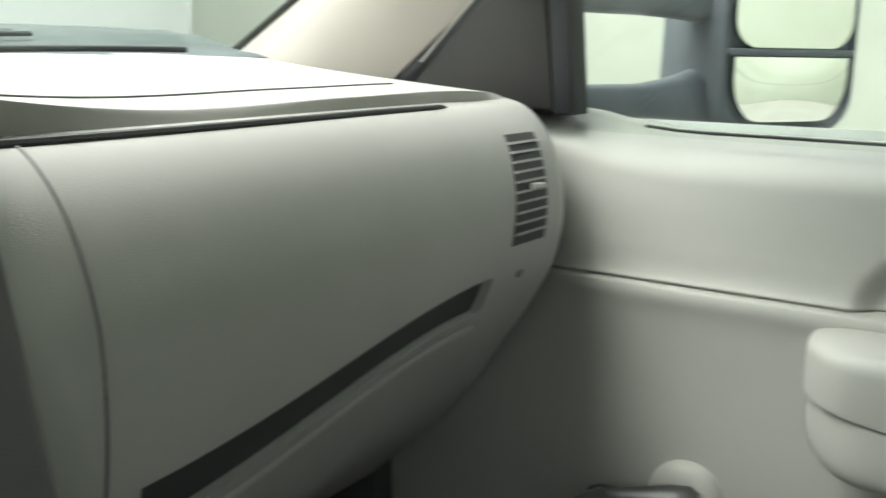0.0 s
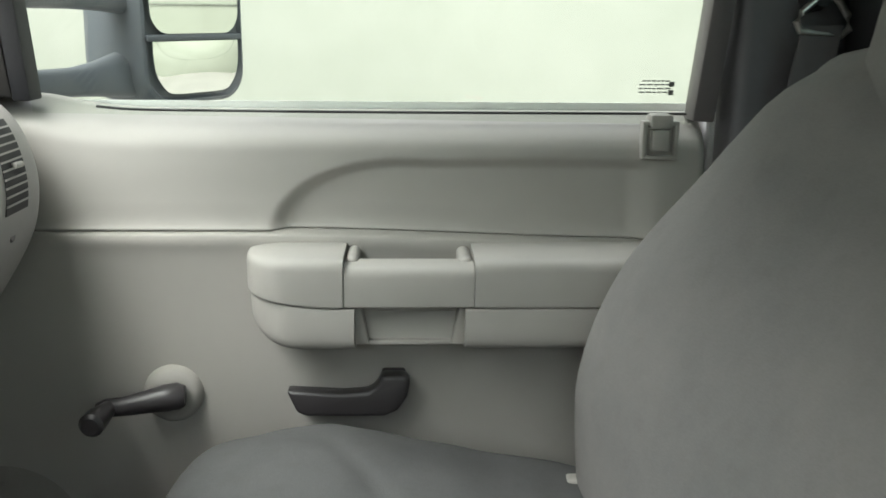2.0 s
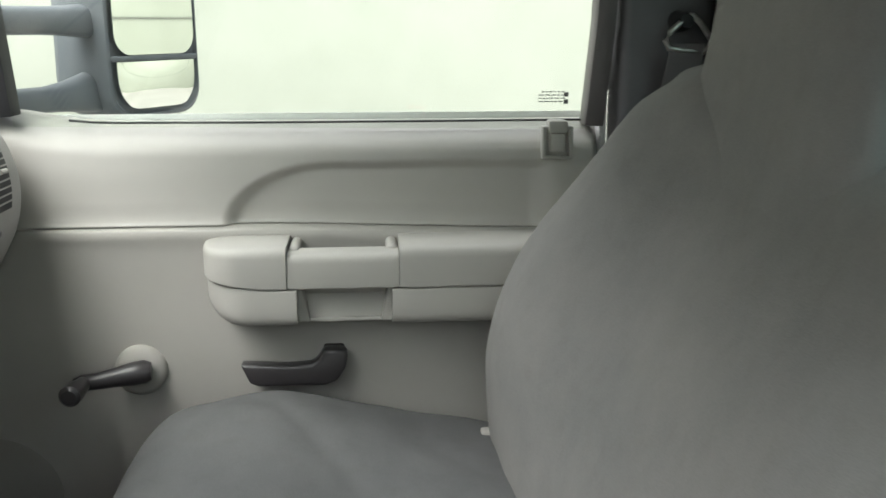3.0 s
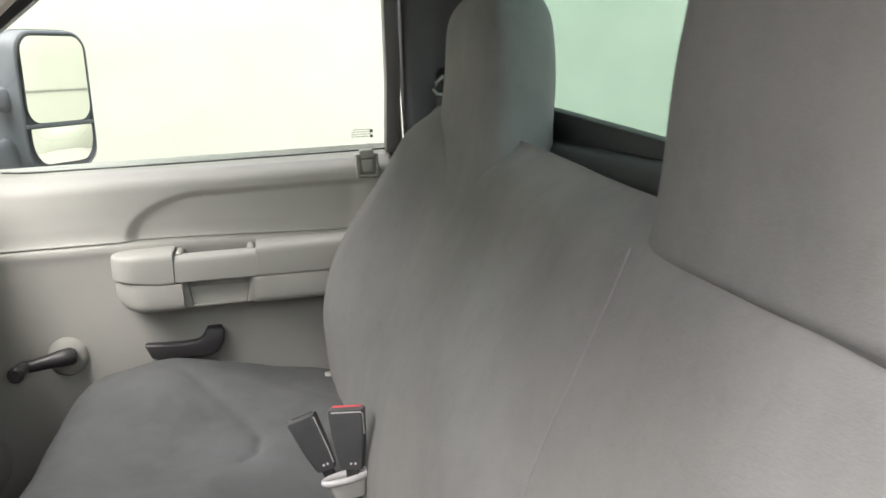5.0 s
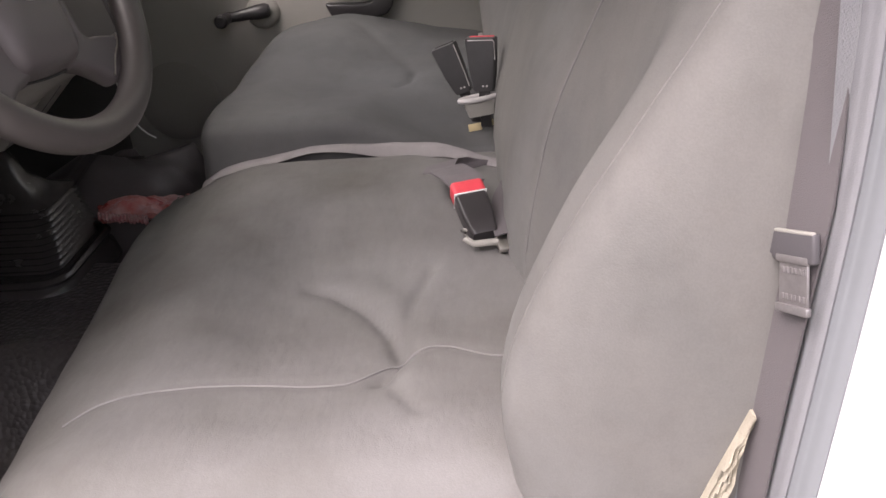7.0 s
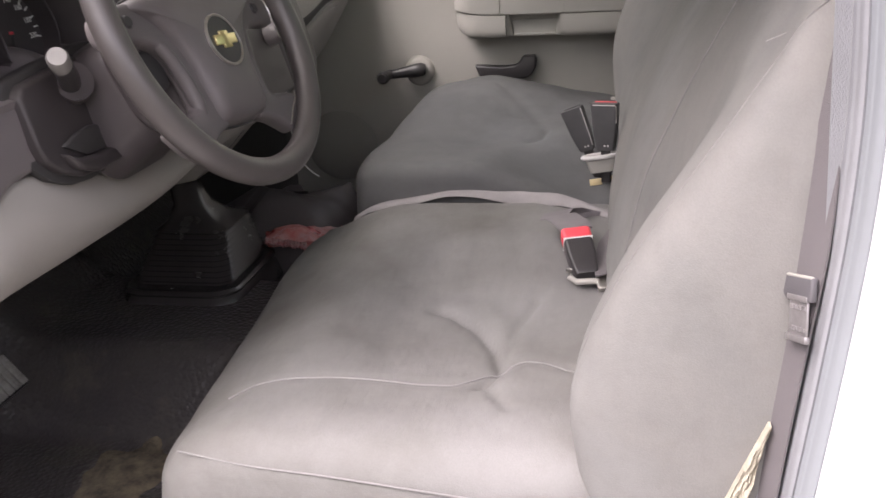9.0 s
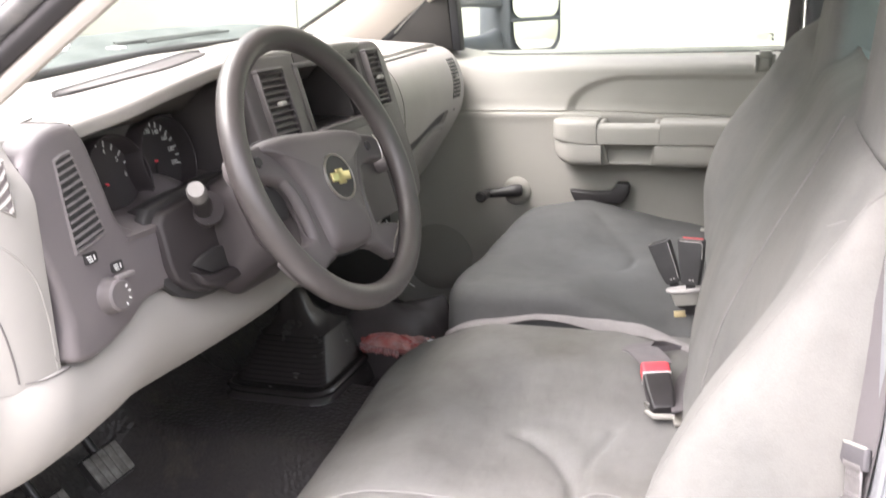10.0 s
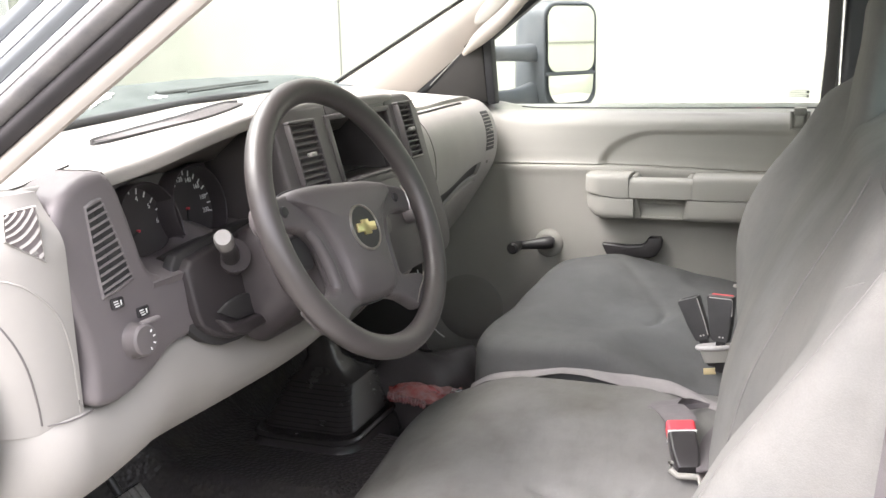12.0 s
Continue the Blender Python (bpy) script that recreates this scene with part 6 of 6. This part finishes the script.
def cowl_at(u, v):
    y = -1.56 + 1.54 * v
    far = spline([(-1.6, 0.835), (-1.0, 0.864), (-0.80, 0.888), (-0.67, 0.909), (-0.5, 0.917), (-0.25, 0.920), (0.05, 0.918)], y)
    near = base_z(y) - 0.006
    return (screen_x(y) - 0.012 - 0.22 * u, y, near + (far - near) * smooth(-0.2, 1.0, u) + 0.003 * noise.noise(Vector((u * 6, y * 12, 0))))
tagged(part("hood_cowl", sheet(24, 60, cowl_at, back=lambda x, y, z: (x, y, 0.70)), M_COWL), "weathered grey cowl panel before the windscreen", "cowl", kind="structure")
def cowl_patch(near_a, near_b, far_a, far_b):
    """An irregular white sheet added on the cowl between two short edges, to draw a bright spot."""
    def f(u, v):
        x = (near_a[0] + (near_b[0] - near_a[0]) * u) * (1 - v) + (far_a[0] + (far_b[0] - far_a[0]) * u) * v
        y = (near_a[1] + (near_b[1] - near_a[1]) * u) * (1 - v) + (far_a[1] + (far_b[1] - far_a[1]) * u) * v
        x, y = x + 0.010 * noise.noise(Vector((u * 5, v * 5, 2))), y + 0.012 * noise.noise(Vector((u * 5, v * 5, 9)))
        return (x, y, cowl_at((screen_x(y) - 0.012 - x) / 0.22, (y + 1.56) / 1.54)[2] + 0.003)
    return tagged(part("trim_cowl_patch", sheet(14, 14, f, back=lambda x, y, z: (x, y, z - 0.005)), M_PAINT), "white sheet added on the cowl to draw a bright spot", "patch", kind="structure")
cowl_patch((-0.925, -0.812), (-0.912, -0.800), (-0.985, -0.705), (-0.955, -0.683))
cowl_patch((-0.892, -0.645), (-0.878, -0.632), (-0.898, -0.612), (-0.882, -0.604))
def hood_top(u, v):
    x, y = -2.75 + 1.72 * u, -1.63 + 1.69 * v
    edge = min(1.0, (0.5 - abs(v - 0.5)) / 0.06)
    nose = min(1.0, u / 0.10)
    return (x, y, 0.80 + 0.035 * math.sin(math.pi * v) - 0.07 * (1 - u) ** 2 - 0.05 * (1 - math.sqrt(1 - (1 - edge) ** 2)) - 0.08 * (1 - math.sqrt(1 - (1 - nose) ** 2)))
tagged(part("hood", sheet(60, 60, hood_top, back=lambda x, y, z: (x, y, -0.30)), M_PAINT), "white painted engine hood and front body", "hood", kind="structure")
tagged(part("underbody", rbox((-2.55, -1.45, -0.75), (2.25, -0.12, -0.13), 0.03, 2), M_SEAL), "dark underbody standing on the yard", "underbody", kind="structure")
tagged(part("roof_skin", sheet(24, 24, lambda u, v: (-0.32 + 1.02 * u, -1.60 + 1.66 * v, 1.405 + 0.045 * math.sin(math.pi * u) * math.sin(math.pi * v)), back=lambda x, y, z: (x, y, 1.401)), M_PAINT), "white painted cab roof", "roof", kind="structure")
M_WIPER = mat("faded_wiper_rubber", (0.060, 0.068, 0.066), 0.7, stain=0.8, stain_size=30, color2=(0.10, 0.11, 0.105))
wiper = thing("wiper", (-0.90, -0.45, 0.89), "black wiper arm resting on the cowl", "wiper")
under(wiper, part("wiper_arm", tube([(-0.91, -0.60, 0.896), (-0.885, -0.48, 0.902), (-0.875, -0.36, 0.907), (-0.87, -0.25, 0.910)], [0.007, 0.005, 0.004, 0.003], 10), M_WIPER),
      part("wiper_blade", tube([(-0.858, -0.56, 0.898), (-0.852, -0.40, 0.904), (-0.848, -0.24, 0.908)], 0.003, 8), M_WIPER))

# belt guide on the passenger pillar
guide = thing("belt_guide", (0.566, -0.035, 0.961), "bright steel belt ring with dark webbing on the passenger pillar", "belt guide")
under(guide, part("guide_bolt", tube([(0.568, -0.018, 0.958), (0.568, -0.040, 0.958), (0.568, -0.056, 0.958)], [0.015, 0.013, 0.009], 20), M_SEAL),
      part("guide_ring", tube([(0.576, -0.050, 0.966), (0.562, -0.052, 0.957), (0.546, -0.053, 0.943), (0.541, -0.053, 0.933), (0.546, -0.053, 0.923), (0.566, -0.052, 0.920), (0.594, -0.050, 0.918), (0.603, -0.049, 0.925), (0.600, -0.049, 0.940), (0.588, -0.050, 0.956), (0.576, -0.050, 0.966)], 0.0042, 10), M_CHROME, label="bright steel ring"),
      part("guide_belt", loft([[(x, y, z), (x + 0.046, y, z + 0.002), (x + 0.046, y + 0.002, z + 0.002), (x, y + 0.002, z)] for x, y, z in ((0.549, -0.054, 0.928), (0.546, -0.055, 0.915), (0.540, -0.056, 0.88), (0.532, -0.056, 0.80), (0.52, -0.052, 0.60), (0.51, -0.045, 0.30))]), M_BELT, label="dark grey belt webbing"))

# ---- on the floor ----
shift = thing("gear_lever_boot", (-0.50, -0.62, 0.15), "black rubber gear lever boot on the tunnel", "gear lever")
M_BOOT = mat("gear_boot_rubber", (0.046, 0.041, 0.042), 0.24, grain=0.15, stain=0.6, stain_size=14, color2=(0.045, 0.041, 0.040), spec=0.6)
q1 = part("boot_plate", loft([[(x, y, z) for x, y in rounded(-0.655 + g, -0.408 - g, -0.732 + g, -0.470 - g, 0.05 - g * 0.6, 8)] for z, g in ((0.140, -0.012), (0.170, -0.004), (0.178, 0.004), (0.181, 0.006), (0.184, 0.001), (0.190, -0.002), (0.195, 0.002), (0.196, 0.008), (0.193, 0.014), (0.193, 0.035))]), M_BOOT, label="glossy black boot rim", sharp=60)
pleat = []
for k in range(21):
    z = 0.190 + 0.0058 * k
    h = 0.110 - 0.033 * k / 20 - (0.0065 if k % 2 else 0.0)
    cx, cy = -0.538 + 0.036 * k / 20, -0.584 - 0.036 * k / 20
    pleat.append([(cx + x, cy + y, z) for x, y in rounded(-h, h, -h, h, 0.030, 6)])
for z, h in ((0.313, 0.062), (0.322, 0.050), (0.345, 0.034), (0.40, 0.026)):
    pleat.append([(-0.505 + x - (z - 0.31) * 0.3, -0.622 + y, z) for x, y in rounded(-h, h, -h, h, 0.024, 6)])
q2 = part("bellows", loft(pleat), M_BOOT, label="square pleated rubber boot", sharp=70)
under(shift, q1, q2)
bag = thing("snack_bag", (-0.33, -0.53, 0.17), "crumpled red and white printed foil bag", "bag")
def foil(u, v):
    x = -0.446 + 0.034 * v + (0.17 - 0.03 * v) * u
    y = -0.455 - 0.072 * v - 0.02 * u * v + 0.03 * u
    z = 0.222 + 0.022 * math.sin(math.pi * v) * math.sin(math.pi * min(1, u * 1.3)) + 0.006 * noise.noise(Vector((u * 7, v * 5, 2))) + 0.0025 * noise.noise(Vector((u * 22, v * 15, 4)))
    return (x, y, z)
def crimp(u, v):
    x, y = -0.412 + 0.102 * u - 0.008 * v, -0.540 - 0.026 * u + 0.022 * v
    return (x, y, 0.2295 + 0.0016 * math.sin(u * 85) - 0.004 * (1 - v) + 0.003 * noise.noise(Vector((u * 8, v * 2, 6))))
under(bag, part("crimped_edge", sheet(90, 4, crimp, back=lambda x, y, z: (x, y, z - 0.003)), mat("crimped_foil", (0.52, 0.40, 0.40), 0.28, metal=0.6, grain=0.6, grain_size=200, stain=1.0, stain_size=50, color2=(0.45, 0.12, 0.13)), label="silver and pink crimped edge"), part("foil", sheet(48, 26, foil, back=lambda x, y, z: (x, y, z - 0.010)), M_BAG, sharp=20),
      part("torn_edge", sheet(30, 8, lambda u, v: (-0.29 + 0.12 * u, -0.445 - 0.022 * v + 0.03 * u, 0.226 + 0.006 * noise.noise(Vector((u * 9, v * 4, 8)))), back=lambda x, y, z: (x, y, z - 0.004)), mat("silver_foil", (0.55, 0.56, 0.58), 0.25, metal=0.8, grain=1.0, grain_size=150), label="silver inside of the foil"))
M_SACK = mat("sack_plastic", (0.066, 0.057, 0.059), 0.42, grain=0.3, grain_size=60, stain=0.7, stain_size=14, color2=(0.09, 0.078, 0.078))
sack = thing("black_sack", (-0.455, -0.33, 0.08), "crumpled black plastic sack in the passenger footwell", "sack")
under(sack, part("plastic", lathe([(0.02, 0.0), (0.15, 0.0), (0.17, 0.05), (0.15, 0.11), (0.10, 0.15), (0.03, 0.17), (0.001, 0.17)], 40), M_SACK))
part("knot", tube([(0.0, 0.0, 0.150), (0.010, 0.006, 0.168), (0.025, 0.0, 0.176), (0.040, 0.01, 0.178)], [0.03, 0.014, 0.014, 0.020], 14), M_SACK, sack)
for o in sack.children:
    o.matrix_parent_inverse = Matrix.Translation(-sack.location)
    for v_ in o.data.vertices:
        k = 1 + 0.25 * noise.noise(v_.co * 11) + 0.12 * noise.noise(v_.co * 30)
        v_.co = Vector((-0.455, -0.33, 0.08)) + Vector((v_.co.x * k * 1.40, v_.co.y * k, v_.co.z * k * 1.12))
M_PEDAL = mat("worn_pedal_metal", (0.36, 0.345, 0.33), 0.5, metal=0.35, grain=0.5, grain_size=300, stain=0.9, stain_size=40, color2=(0.16, 0.15, 0.145))
def pedal(name, x, y, z, label):
    pd = thing(name, (x, y, 0.05), label, "pedal", "foot pedals")
    pm = Matrix.Translation((x, y, z)) @ Matrix.Rotation(radians(-38), 4, "Y")
    under(pd, part("pedal_pad", moved(rbox((-0.009, -0.045, -0.034), (0.009, 0.045, 0.034), 0.006, 2), pm), M_BLACK),
          *[part("rib", moved(rbox((0.008, -0.0435 + 0.0175 * k, -0.030), (0.0125, -0.0275 + 0.0175 * k, 0.030), 0.002), pm), M_PEDAL) for k in range(5)],
          part("pedal_arm", tube([(x - 0.01, y, z + 0.01), (x - 0.08, y, z + 0.11), (x - 0.11, y, z + 0.30)], 0.009, 10), M_BLACK))
pedal("brake_pedal", -0.66, -1.095, 0.195, "worn brake pedal with bare metal ribs")
pedal("clutch_pedal", -0.66, -1.235, 0.175, "worn clutch pedal with bare metal ribs")

def mud(u, v):
    a, r = u * math.tau, v * (1 + 0.45 * noise.noise(Vector((math.cos(u * math.tau) * 1.6, math.sin(u * math.tau) * 1.6, 3))))
    x, y = -0.475 + 0.075 * r * math.cos(a), -1.075 + 0.085 * r * math.sin(a)
    return (x, y, floor_z(x, y) + 0.001 + 0.006 * (1 - v ** 2) * (0.6 + 0.6 * noise.noise(Vector((x * 45, y * 45, 0)))))
tagged(part("dried_mud", sheet(48, 14, mud, back=lambda x, y, z: (x, y, floor_z(x, y) - 0.002)), mat("dried_mud", (0.21, 0.17, 0.115), 0.95, grain=0.9, grain_size=120, stain=1.0, stain_size=30, color2=(0.06, 0.052, 0.043))), "tan dried mud trodden on the rubber floor", "mud", kind="stuff")

wire = thing("loose_wire", (-0.47, -0.12, 0.17), "thin pale loose wire hanging by the footwell", "wire")
under(wire, part("wire", tube([(-0.430, -0.300, 0.46), (-0.405, -0.312, 0.36), (-0.394, -0.313, 0.332), (-0.387, -0.311, 0.320), (-0.376, -0.309, 0.308), (-0.362, -0.308, 0.299)], 0.0016, 8), M_INK))
clip = thing("seat_clip", (0.30, -0.156, 0.422), "small grey plastic clip between cushion and backrest", "clip")
# the clip's hole is only a dark disc coloured like shade
under(clip, part("clip_body", rbox((0.288, -0.166, 0.408), (0.306, -0.148, 0.436), 0.004, 3), M_TRIM), part("clip_hole", lathe([(0.001, 0.0), (0.004, 0.0), (0.004, 0.002)], 12, Matrix.Translation((0.2870, -0.157, 0.423)) @ Matrix.Rotation(radians(-90), 4, "Y")), M_SHADE))
